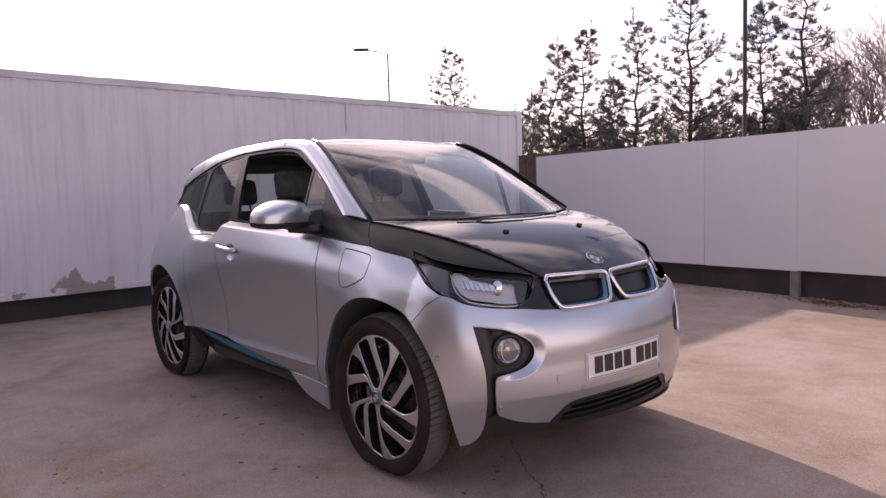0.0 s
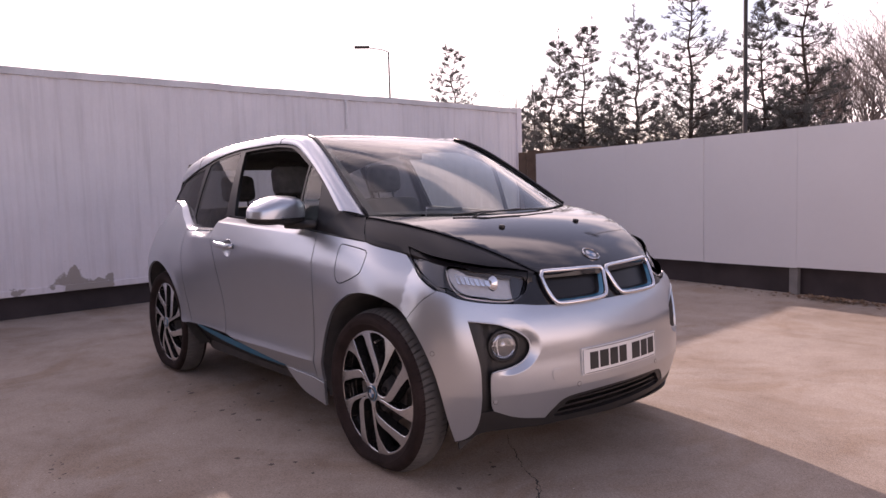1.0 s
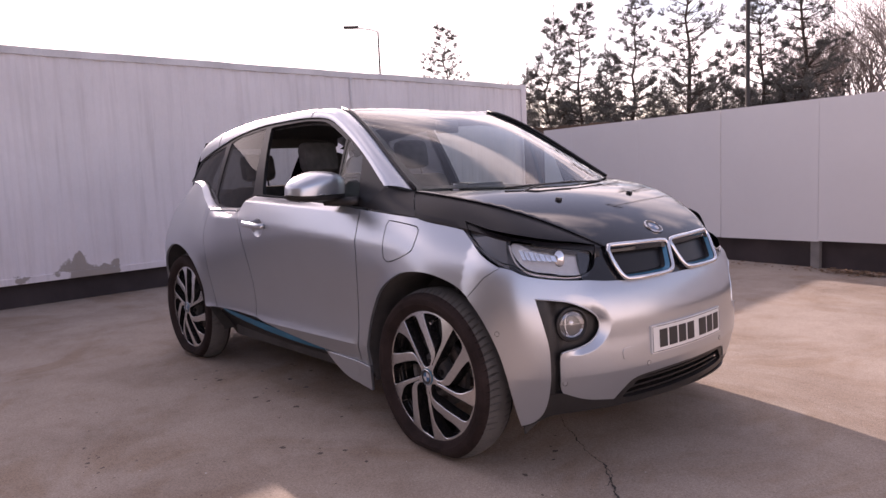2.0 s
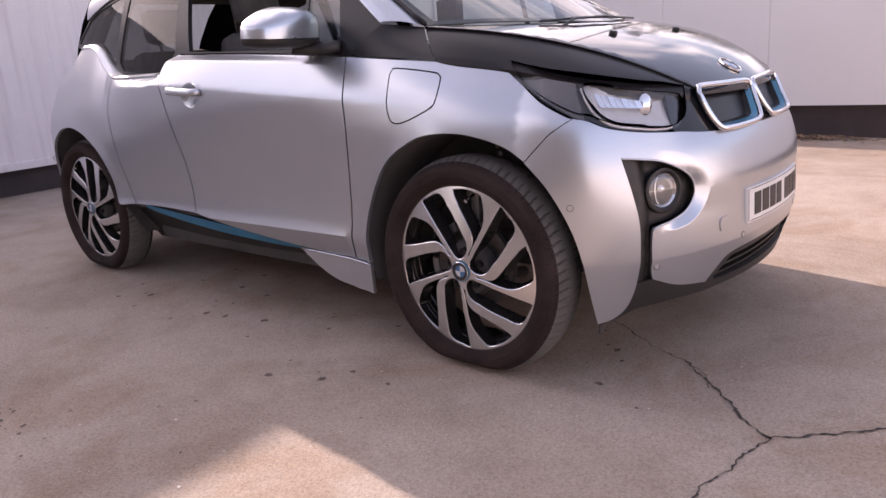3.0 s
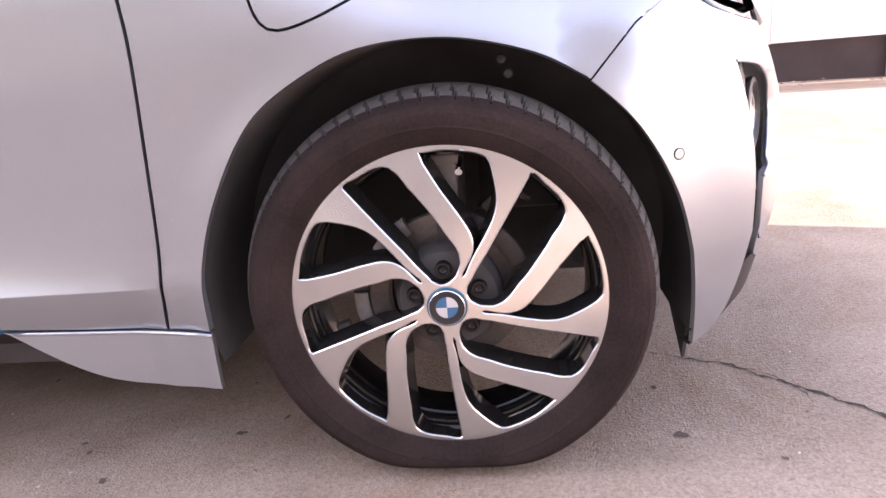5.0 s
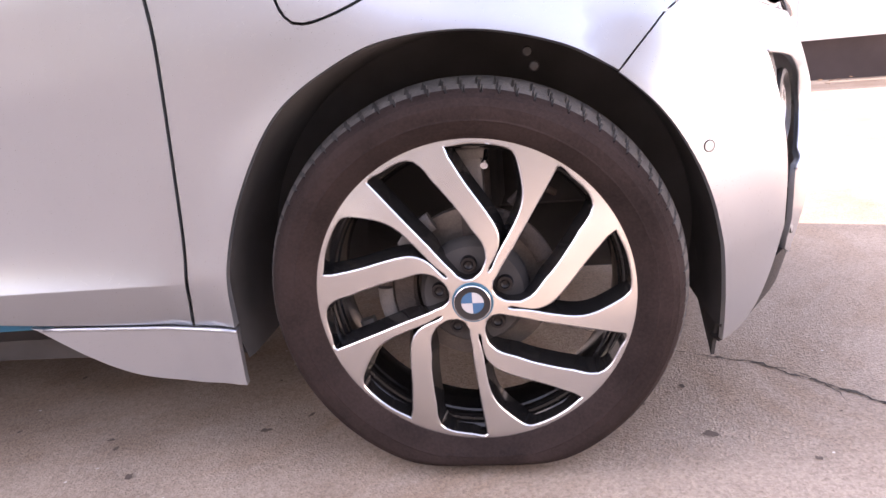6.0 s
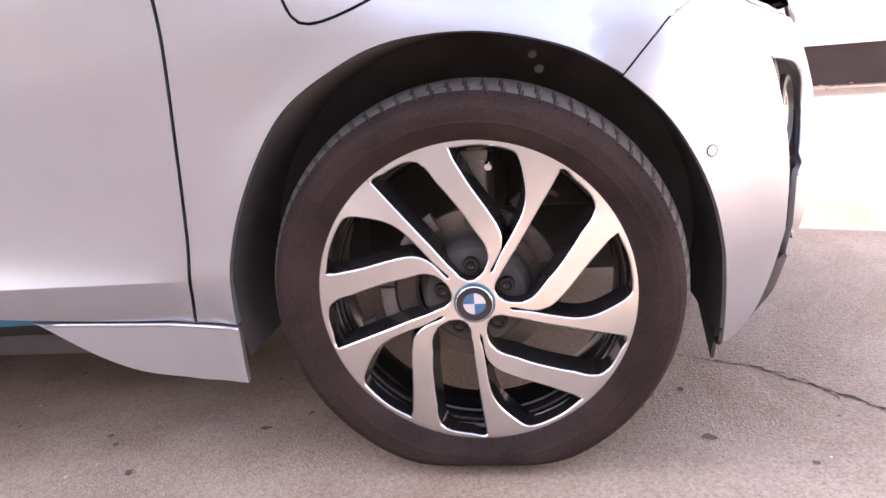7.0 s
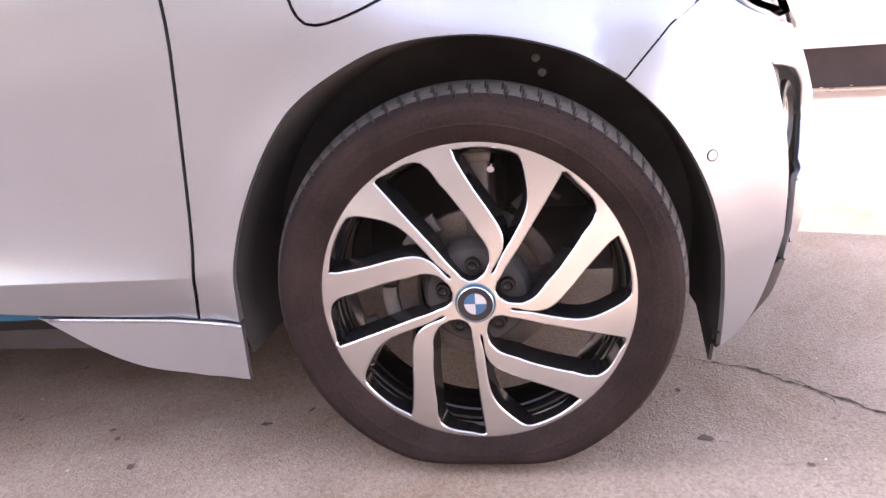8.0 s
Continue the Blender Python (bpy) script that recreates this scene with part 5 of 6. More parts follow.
def headlight(s):
    flip = (lambda l: list(l)) if s < 0 else (lambda l: [(180 - u, z) for u, z in l])
    lamp_body = panel("headlight", flip(corner(HL) + corner(HL_TOP)), set_back(0.055), M_grey_trim, car, "clear headlight with smoked rear part", step=2.5, aspect=80, gap=0.0, lip=-0.055)
    panel("headlight_lens", flip(corner(HL) + corner(HL_TOP)), set_back(0.003), M_lens, lamp_body, step=2.5, aspect=80, gap=0.15, lip=0.0)
    panel("smoked_cover", flip(corner([(-4.6, 0.968), (4.4, 0.893), (15.8, 0.837), (20, 0.825)]) + corner([(18, 0.88), (17, 0.925)]) + [(4, 0.946)]), set_back(0.010), M_smoked, lamp_body, step=2.5, aspect=80, gap=0.0, lip=0.02)
    inner = [(23.5, 0.845), (29, 0.807), (37, 0.791), (46, 0.780), (51, 0.786), (53.4, 0.812), (54.4, 0.862), (44, 0.882), (34, 0.897), (20, 0.914)]
    panel("reflector_bowl", flip(inner), dished, M_bowl, lamp_body, "pale reflector", step=2.0, aspect=80, gap=0.0, lip=-0.02)
    panel("upper_visor", flip(corner([(21.5, 0.919), (34, 0.898), (54.8, 0.868)]) + corner([(54, 0.864), (38, 0.886), (23, 0.912)])), set_back(0.013), M_grey_trim, lamp_body, step=2.0, aspect=80, gap=0.0, lip=0.012)
    ring = spline([(19.0, 0.910), (22.5, 0.850), (28.5, 0.808), (37, 0.790), (46, 0.779), (50.8, 0.785), (53.2, 0.812), (54.4, 0.856)], 1.5)
    tube("light_ring", [set_back(0.011)(*flip([q])[0]) for q in ring], 0.0042, M_bulb, lamp_body, "pale light guide", seg=8)
    p = set_back(0.012)(*flip([(42.0, 0.852)])[0])
    n = Vector((0.80, s * 0.58, 0.12)).normalized()
    bowl = revolve("lamp_projector", [(0.001, 0.011), (0.010, 0.008), (0.018, 0.0), (0.020, -0.008)], M_chrome, lamp_body, seg=24)
    bowl.matrix_basis = Matrix.Translation(p) @ n.to_track_quat("Y", "Z").to_matrix().to_4x4() @ Matrix.Diagonal((1.15, 0.9, 1.75, 1))
    for k in range(7):
        t = k / 6
        u0, z0 = 23.6 + 14.5 * t, 0.893 - 0.026 * t
        q = [set_back(d)(*flip([(u, z)])[0]) for u, z, d in ((u0, z0, 0.012), (u0 + 2.1, z0 - 0.003, 0.007 + 0.005 * (k * 3 % 2)), (u0 + 3.0 + 1.2 * (1 - t), z0 - 0.040 + 0.014 * t, 0.008), (u0 + 0.9 + 1.2 * (1 - t), z0 - 0.036 + 0.014 * t, 0.014))]
        bm = bmesh.new()
        front_q = [bm.verts.new(v) for v in q]
        back_q = [bm.verts.new(v - n * 0.003) for v in q]
        bm.faces.new(front_q), bm.faces.new(back_q[::-1])
        for i in range(4):
            bm.faces.new((front_q[i], front_q[(i + 1) % 4], back_q[(i + 1) % 4], back_q[i]))
        part("reflector_vane", bm, M_chrome, lamp_body, smooth=False)
    p = set_back(0.02)(*flip([(57.0, 0.845)])[0])
    bm = bmesh.new()
    box(bm, p.x - 0.02, p.x + 0.012, p.y - 0.016, p.y + 0.016, 0.828, 0.865, 0.004)
    part("side_block", bm, M_grey_trim, lamp_body)


right_left(headlight)



def kidney(s):
    flip = (lambda l: list(l)) if s < 0 else (lambda l: [(180 - u, z) for u, z in l])
    ring = spline([(u, z * 80) for u, z in flip(KIDNEY)], 1.2, True)
    proud = lambda d: (lambda u, z: front(u, z) + Vector((d, 0, 0)))
    fr = tube("kidney_grille", [proud(0.012)(u, z / 80) for u, z in ring], 0.0092, M_chrome, car, "satin chrome kidney grille frame with blue inside", closed=True, seg=10)
    cen = np.mean([(u, z / 80) for u, z in ring], 0)
    inset = [(cen[0] + (u - cen[0]) * 0.93, cen[1] + (z / 80 - cen[1]) * 0.90) for u, z in ring]
    deep = [(cen[0] + (u - cen[0]) * 0.86, cen[1] + (z / 80 - cen[1]) * 0.78) for u, z in ring]
    a = [proud(0.010)(u, z) for u, z in inset]
    b = [proud(-0.024)(u, z) for u, z in deep]
    mid = [q.lerp(w, 0.5) for q, w in zip(a, b)]
    loft("grille_surround", [a + [a[0]], mid + [mid[0]]], M_blue, fr, "blue inner edge")
    loft("grille_throat", [mid + [mid[0]], b + [b[0]]], M_frame, fr)
    panel("grille_fill", [tuple(q) for q in deep[::2]], proud(-0.0235), M_frame, fr, "black closed grille", step=2.5, aspect=80, gap=-0.1, lip=0.0)
    top_half = [q for q in inset if q[1] > cen[1] + 0.028]
    lo_half = [(u, z - 0.022) for u, z in top_half]
    if len(top_half) > 3:
        key = sorted(range(len(top_half)), key=lambda i: top_half[i][0])
        loft("grille_brow", [[proud(0.0105)(*top_half[i]) for i in key], [proud(0.002)(*lo_half[i]) for i in key]], M_gloss, fr)


right_left(kidney)

# bonnet
crease_r = [(x, -hood_crease(x)) for x in np.linspace(-0.2, 0.575, 12)]
nose_edge = [(0.600, -0.34), (0.616, -0.2), (0.622, 0.0), (0.616, 0.2), (0.600, 0.34)]
base = [(0.085 - 0.59 * y * y, y) for y in np.linspace(0.66, -0.66, 15)]
bonnet = panel("bonnet", corner(crease_r) + nose_edge + corner([(x, -y) for x, y in crease_r[::-1]]) + [tuple(q) for q in base], hood, M_gloss, car,
               "gloss black bonnet with creased flanks", step=0.03, out=Vector((0, 0, 1)), gap=0.0, lip=0.010)
for s in (-1, 1):
    kx, jx = np.linspace(-0.2, 0.575, 26), np.linspace(-0.10, 0.582, 26)
    k3 = [Vector((x, s * (hood_crease(x) - 0.006), hood_mid(x) - 0.028)) for x in kx]
    j3 = [Vector((x, s * (hood_side(x) - 0.002), hood_edge(x))) for x in jx]
    j3 = [tucked(q) for q in j3]
    loft("bonnet_flank", [[a.lerp(b, t) + Vector((0, s * 0.006, 0.006)) * math.sin(math.pi * t) for a, b in zip(k3, j3)] for t in np.linspace(0, 1, 7)] + [[b - Vector((0, 0, 0.02)) for b in j3]], M_frame, bonnet)
for y in (-0.26, 0.26):
    p = hood(0.256, y)
    bm = bmesh.new()
    box(bm, -0.015, 0.010, -0.011, 0.011, -0.006, 0.012, 0.005, Matrix.Translation(p) @ pose(0, 0, 0, 0, 12, 0))
    part("washer_jet", bm, M_plastic, bonnet)
p = hood(0.553, 0.0)
e1, e2 = hood(0.56, 0) - hood(0.546, 0), Vector((0, 1, 0))
n = e2.cross(e1).normalized()
n = n if n.z > 0 else -n
badge_m = Matrix.Translation(p + n * 0.002) @ n.to_track_quat("Y", "X").to_matrix().to_4x4()


def roundel(parent, m, r, ring_mat):
    """A plain round badge: ring and four quarters."""
    body = revolve("badge", [(r * 0.55, 0.0), (r * 0.62, 0.004), (r * 0.93, 0.005), (r, 0.003), (r, -0.004)], ring_mat, parent, "round badge, dark ring with blue and white quarters", seg=40)
    body.matrix_basis = m
    rim_ob = revolve("badge_rim", [(r * 0.93, 0.004), (r * 0.95, 0.0065), (r, 0.0055), (r * 1.02, 0.0)], M_chrome, body, seg=40)
    for q in range(4):
        bm = bmesh.new()
        c = bm.verts.new((0, 0.0045, 0))
        arc = [bm.verts.new((r * 0.6 * math.cos(radians(q * 90 + k * 15)), 0.0042, r * 0.6 * math.sin(radians(q * 90 + k * 15)))) for k in range(7)]
        for a, b in zip(arc, arc[1:]):
            bm.faces.new((c, a, b))
        part("badge_quarter", bm, M_badge_blue if q % 2 == 0 else M_badge_white, body, smooth=False)
    return body


roundel(bonnet, badge_m, 0.041, M_print)

# windscreen, roof, rails
ws = [(0.075 - 0.59 * y * y, y) for y in np.linspace(-0.69, 0.69, 15)]
up_r = [(x, rail_y(x) - 0.004) for x in np.linspace(-0.225, -0.93, 10)]
wind = panel("windscreen", corner([tuple(q) for q in ws]) + corner(up_r + [(-0.95, 0.45), (-0.975, 0.2), (-0.98, 0.0)] + [(-0.975, -0.2), (-0.95, -0.45)] + [(x, -y) for x, y in up_r[::-1]])[1:],
             top, M_glass, car, "clear windscreen reflecting clouds", step=0.04, out=Vector((0.3, 0, 1)), gap=0.004, lip=0.006)
band = 0.045
edge_in = [(x, (rail_y(x) - 0.004) * (1 - band / 0.65)) for x in np.linspace(-0.20, -0.92, 10)]
hole = corner([(0.035 - 0.59 * y * y, y) for y in np.linspace(-0.64, 0.64, 13)]) + corner(edge_in + [(-0.90, 0.4), (-0.925, 0.0), (-0.90, -0.4)] + [(x, -y) for x, y in edge_in[::-1]])[1:]
panel("windscreen_border", corner([tuple(q) for q in ws]) + corner(up_r + [(-0.95, 0.45), (-0.98, 0.0), (-0.95, -0.45)] + [(x, -y) for x, y in up_r[::-1]])[1:],
      lambda x, y: top(x, y) - Vector((0.002, 0, 0.004)), M_plastic, wind, "black printed border", step=0.05, out=Vector((0.3, 0, 1)), gap=0.004, lip=0.0, holes=[hole])
roof_r = [(x, rail_y(x) - 0.004) for x in np.linspace(-0.945, -2.72, 16)]
panel("roof", corner([(-0.99, 0.0), (-0.985, 0.2), (-0.96, 0.45)] + roof_r) + corner([(-2.80, 0.3), (-2.83, 0.0), (-2.80, -0.3)])[1:-1] + corner([(x, -y) for x, y in roof_r[::-1]] + [(-0.96, -0.45), (-0.985, -0.2), (-0.99, 0.0)])[:-2],
      top, M_gloss, car, "gloss black roof panel", step=0.06, out=Vector((0, 0, 1)), gap=0.002, lip=0.01)

WIN_TOP = [(-0.355, 1.143), (-0.575, 1.300), (-0.80, 1.422), (-0.98, 1.492), (-1.12, 1.510), (-1.28, 1.517), (-1.6, 1.513), (-2.03, 1.472), (-2.24, 1.430), (-2.50, 1.372), (-2.66, 1.325)]
WIN_LOW = [(-2.80, 1.196), (-2.48, 1.192), (-2.37, 1.157), (-2.25, 1.087), (-2.13, 1.038), (-2.0, 1.030), (-1.69, 1.028), (-1.612, 1.032)]
wt = curve1([q[0] for q in WIN_TOP[::-1]], [q[1] for q in WIN_TOP[::-1]])


def rails(s):
    xs_o = np.concatenate([np.linspace(-0.355, -1.0, 14), np.linspace(-1.08, -2.66, 20)])
    xs_i = np.concatenate([np.linspace(-0.205, -0.9, 14), np.linspace(-0.98, -2.72, 20)])
    rows = [[] for _ in range(7)]
    bulge = curve1((-2.66, -1.6, -1.0, -0.7, -0.36), (0.14, 0.22, 0.24, 0.17, 0.08))
    for xo, xi in zip(xs_o, xs_i):
        o_ = cabin(xo, wt(xo) + 0.004, s) + Vector((0, s * 0.006, 0))
        i_ = Vector((xi, s * rail_y(xi), rail_z(xi)))
        n = Vector((0.15, s * 0.75, 0.65)).normalized()
        for k in range(7):
            t = k / 6
            w = (i_ - o_).length
            rows[k].append(o_.lerp(i_, t) + n * (bulge(xo) * w * math.sin(math.pi * t) ** 0.8 + 0.004))
    o2 = [p - Vector((0, s * 0.012, 0.0)) for p in rows[0]]
    loft("roof_rail", [o2] + rows, M_silver, car, "silver roof arch from windscreen pillar to tail")
    tube("windscreen_seal", [p + Vector((0.004, 0, 0.006)) for p in rows[6][:15]], 0.0085, M_frame, car, "black rubber seal", seg=8)
    for i in (15, 29):
        n = Vector((0.15, s * 0.75, 0.65)).normalized() * 0.0006
        tube("rail_joint", [row[i] + n for row in rows], 0.0016, M_frame, car, seg=5)
    # black foot of the pillar and window frame
    a, b, c, d = Vector((-0.487, s * 0.778, 1.050)), cabin(-0.355, 1.143, s), Vector((-0.205, s * 0.694, 1.122)), Vector((-0.10, s * 0.777, 1.015))
    rows = [[a.lerp(b, t).lerp(d.lerp(c, t), k / 8) + Vector((0, s * 0.008 * math.sin(math.pi * t), 0)) for k in range(9)] for t in np.linspace(0, 1, 7)]
    loft("pillar_foot", rows, M_frame, car, "black pillar foot")


right_left(rails)

PANES = {
    "quarter_light": corner([(-0.555, 1.085), (-0.72, 1.092)]) + corner([(-0.735, 1.372), (-0.59, 1.285)]),
    "front_side_window": corner([(-0.755, 1.094), (-1.18, 1.108), (-1.50, 1.122)]) + corner([(-1.60, 1.487), (-1.28, 1.494), (-1.12, 1.487), (-0.98, 1.465), (-0.77, 1.375)]),
    "rear_side_window": corner([(-1.63, 1.125), (-1.71, 1.050), (-1.98, 1.052), (-2.10, 1.062)]) + corner([(-2.15, 1.10), (-2.13, 1.425)]) + corner([(-2.02, 1.452), (-1.68, 1.485)]),
    "rear_quarter_window": corner([(-2.20, 1.085), (-2.36, 1.180), (-2.47, 1.214), (-2.75, 1.218)]) + corner([(-2.63, 1.315), (-2.48, 1.357), (-2.22, 1.405)]),
}


def windows(s):
    fn = mirrored(cabin, s)
    o = Vector((0, s, 0.2))
    belt = [(-1.575, 1.108), (-1.18, 1.092), (-0.80, 1.070), (-0.487, 1.049)]
    frame_ob = panel("window_frame", corner(WIN_TOP) + corner(WIN_LOW) + corner(belt), fn, M_frame, car, "black window frame", step=0.05, gap=0.0, lip=0.02, out=o, holes=[PANES[k] for k in PANES], hole_gap=0.010)
    xs = np.linspace(-0.80, -2.55, 24)
    tops = [cabin(x, wt(x), s) for x in xs]
    loft("inner_header", [[p + Vector((0, -s * dy, dz)) for p in tops] for dy, dz in ((0.012, -0.034), (0.020, -0.030), (0.050, 0.02), (0.16, 0.04))], M_headliner, frame_ob, "dark cloth header over the windows")
    for k in PANES:
        if s < 0 and k == "front_side_window":
            continue
        panel(k, PANES[k], lambda a, b, fn=fn: fn(a, b) - Vector((0, s * 0.004, 0)), M_glass if k in ("quarter_light", "front_side_window") else M_tinted, frame_ob,
              "clear side glass" if k in ("quarter_light", "front_side_window") else "dark tinted glass", step=0.06, gap=-0.014, lip=0.0, out=o)


right_left(windows)


def belt_trim(s):
    """The bright ledge below the rear glass, sweeping up to the tail."""
    line = spline([(-1.64, 1.031), (-1.8, 1.030), (-2.0, 1.030), (-2.13, 1.038), (-2.25, 1.087), (-2.37, 1.157), (-2.48, 1.192), (-2.62, 1.195), (-2.78, 1.196)], 0.015)
    rows = [[], [], [], []]
    for i, (x, z) in enumerate(line):
        d = line[min(i + 1, len(line) - 1)] - line[max(i - 1, 0)]
        d = d / np.linalg.norm(d)
        nx, nz = -d[1], d[0]
        nx, nz = (nx, nz) if nz < 0 else (-nx, -nz)
        q = Vector((x + nx * 0.016, 0, z + nz * 0.016))
        y0, y1 = abs(cabin(x, z)[1]) - 0.004, half_width(q.x, q.z) + 0.003
        rows[0].append(Vector((x, s * y0, z + 0.004)))
        rows[1].append(Vector((x, s * (y0 * 0.55 + y1 * 0.45), z + 0.003)))
        rows[2].append(Vector((x + nx * 0.006, s * (y1 - 0.002), z + nz * 0.006)))
        rows[3].append(Vector((q.x, s * (y1 - 0.004), q.z)))
    loft("belt_trim", rows, M_silver, car)


right_left(belt_trim)


def mirror_unit(s):
    """Door mirror: silver cap over a black foot."""
    bm = bmesh.new()
    bmesh.ops.create_uvsphere(bm, u_segments=32, v_segments=20, radius=1.0)
    for v in bm.verts:
        x, y, z = v.co
        sx = 0.100 if x > 0 else 0.055
        f = lambda q, e: math.copysign(abs(q) ** e, q)
        yy = f(y, 0.6) * 0.154
        taper = 1.0 - 0.40 * max(0.0, yy / 0.154) ** 1.3
        zz = f(z, 0.44) * (0.104 if z > 0 else 0.0) * taper
        v.co = Vector((f(x, 0.8 if x > 0 else 0.35) * sx, yy, zz))
    m = Matrix.Translation((-0.69, s * 0.912, 1.124)) @ Matrix.Diagonal((1, s, 1, 1)) @ pose(0, 0, 0, 0, 4, -10)
    bmesh.ops.transform(bm, matrix=m, verts=bm.verts[:])
    cap = part("door_mirror", bm, M_silver, car, "silver door mirror cap on black foot", angle=50)
    bm = bmesh.new()
    bmesh.ops.create_uvsphere(bm, u_segments=32, v_segments=16, radius=1.0)
    for v in bm.verts:
        x, y, z = v.co
        f = lambda q, e: math.copysign(abs(q) ** e, q)
        v.co = Vector((f(x, 0.8 if x > 0 else 0.35) * (0.102 if x > 0 else 0.056), f(y, 0.6) * 0.155, f(z, 0.7) * 0.034 if z < 0 else z * 0.002))
    bmesh.ops.transform(bm, matrix=Matrix.Translation((0, 0, -0.003)) @ m, verts=bm.verts[:])
    part("mirror_base", bm, M_plastic, cap, "black lower mirror housing", angle=50)
    tube("mirror_foot", [(-0.69, s * 0.86, 1.085), (-0.65, s * 0.82, 1.079), (-0.60, s * 0.79, 1.078), (-0.54, s * 0.765, 1.082)], 0.022, M_plastic, cap, seg=12, flat=1.0)
    tube("indicator_line", [m @ Vector((0.086 * math.cos(a) + 0.016, 0.136 * math.sin(a), 0.004)) for a in np.linspace(0.2, 1.45, 10)], 0.003, M_chrome, cap, seg=6)
    bm = bmesh.new()
    box(bm, -0.060, -0.053, -0.10, 0.09, -0.01, 0.06, 0.004, m)
    part("mirror_glass", bm, M_chrome, cap)


mirror_unit(-1)


def handle(s):
    fn = mirrored(side, s)
    c = (-1.362, 0.936)
    cup = panel("handle_recess", [(c[0] + 0.066 * math.cos(a), c[1] + 0.052 * math.sin(a)) for a in np.linspace(0, 2 * math.pi, 17)[:-1]],
                lambda a, b: fn(a, b) + Vector((0, s * (0.0006 - 0.020 * max(0.0, 1 - ((a - c[0]) / 0.066) ** 2 - ((b - c[1]) / 0.052) ** 2)), 0)), M_silver, car, "silver door handle in its recess", step=0.009, gap=0.0, lip=0.003, out=Vector((0, s, 0)), push=0.0)
    line = [fn(x, 0.958 - (x + 1.51) * 0.05) + Vector((0, s * o_, 0)) for x, o_ in ((-1.508, 0.006), (-1.495, 0.020), (-1.45, 0.030), (-1.38, 0.033), (-1.32, 0.030), (-1.29, 0.020), (-1.283, 0.002))]
    tube("door_handle", [Vector(q) for q in spline([tuple(v) for v in line], 0.012)], 0.010, M_silver, cup, "silver pull handle", seg=10, flat=1.6)


right_left(handle)

# crease strips along the doors are part of the skins; wiper, interior
tube("wiper_blade", [top(0.02, -0.36) + Vector((0.01, 0, 0.008)), top(0.055, -0.15) + Vector((0.012, 0, 0.010)), top(0.06, 0.1) + Vector((0.012, 0, 0.010)), top(0.03, 0.33) + Vector((0.012, 0, 0.010))], 0.0046, M_plastic, car, "black windscreen wiper", seg=6)
tube("wiper_arm", [top(0.075, -0.40) + Vector((0.02, 0, 0.0)), top(0.06, -0.2) + Vector((0.015, 0, 0.013)), top(0.06, 0.05) + Vector((0.014, 0, 0.013))], 0.0046, M_plastic, car, seg=6)

bm = bmesh.new()
box(bm, -0.72, -0.02, -0.66, 0.66, 0.82, 1.02, 0.03)
part("dashboard", bm, M_dash, car)
bm = bmesh.new()
box(bm, -0.62, -0.50, -0.52, -0.22, 1.0, 1.075, 0.02)
part("instrument_hood", bm, M_dash, car)
bm = bmesh.new()
box(bm, -0.50, -0.49, -0.10, 0.16, 1.02, 1.13, 0.005)
part("centre_screen", bm, M_print, car)
ring = [(-0.78 + 0.07 * math.sin(a), -0.37 + 0.185 * math.cos(a), 0.93 + 0.17 * math.sin(a)) for a in np.linspace(0, 2 * math.pi, 33)[:-1]]
wheel_ob = tube("steering_wheel", ring, 0.016, M_dash, car, closed=True, seg=10)
bm = bmesh.new()
rod(bm, (-0.79, -0.37, 0.93), (-0.55, -0.37, 0.88), 0.05, 0.035)
rod(bm, (-0.785, -0.54, 0.93), (-0.785, -0.20, 0.93), 0.016)
part("steering_hub", bm, M_dash, wheel_ob)


def seat(x, y, back_top, head):
    bm = bmesh.new()
    box(bm, x - 0.02, x + 0.50, y - 0.25, y + 0.25, 0.55, 0.72, 0.05)
    thing = part("seat", bm, M_seat, car, "dark cloth seat")
    bm = bmesh.new()
    box(bm, -0.07, 0.07, -0.235, 0.235, 0.0, back_top - 0.66, 0.055, Matrix.Translation((x - 0.03, y, 0.66)) @ pose(0, 0, 0, 0, -16, 0))
    part("backrest", bm, M_seat, thing)
    bm = bmesh.new()
    box(bm, -0.05, 0.05, -0.125, 0.125, 0.0, 0.19, 0.045, Matrix.Translation((x - head, y, back_top + 0.02)) @ pose(0, 0, 0, 0, -10, 0))
    part("headrest", bm, M_seat, thing)
    for dy in (-0.06, 0.06):
        bm = bmesh.new()
        rod(bm, (x - head + 0.02, y + dy, back_top - 0.06), (x - head, y + dy, back_top + 0.06), 0.007)
        part("headrest_post", bm, M_dash, thing)


seat(-1.32, -0.36, 1.20, 0.20)
seat(-1.32, 0.36, 1.20, 0.20)
seat(-2.25, -0.30, 1.16, 0.18)
seat(-2.25, 0.30, 1.16, 0.18)
bm = bmesh.new()
box(bm, -0.80, -0.765, -0.05, 0.10, 1.41, 1.48, 0.01)
part("inner_mirror", bm, M_plastic, car)

# floor pan, inner shell and rear
bm = bmesh.new()
box(bm, -3.0, -0.5, -0.60, 0.60, 0.17, 0.42, 0.04)
part("floor_pan", bm, M_under, car)
bm = bmesh.new()
box(bm, -0.55, 0.45, -0.36, 0.36, 0.22, 0.42, 0.04)
part("front_subframe", bm, M_under, car)
bm = bmesh.new()
box(bm, -2.1, -0.5, -0.72, 0.72, 0.20, 0.50, 0.04)
part("battery_tray", bm, M_under, car)
bm = bmesh.new()
box(bm, -0.52, 0.05, -0.50, 0.50, 0.40, 0.88, 0.04)
part("bulkhead", bm, M_under, car)
bm = bmesh.new()
box(bm, -0.05, 0.42, -0.44, 0.44, 0.40, 0.72, 0.04)
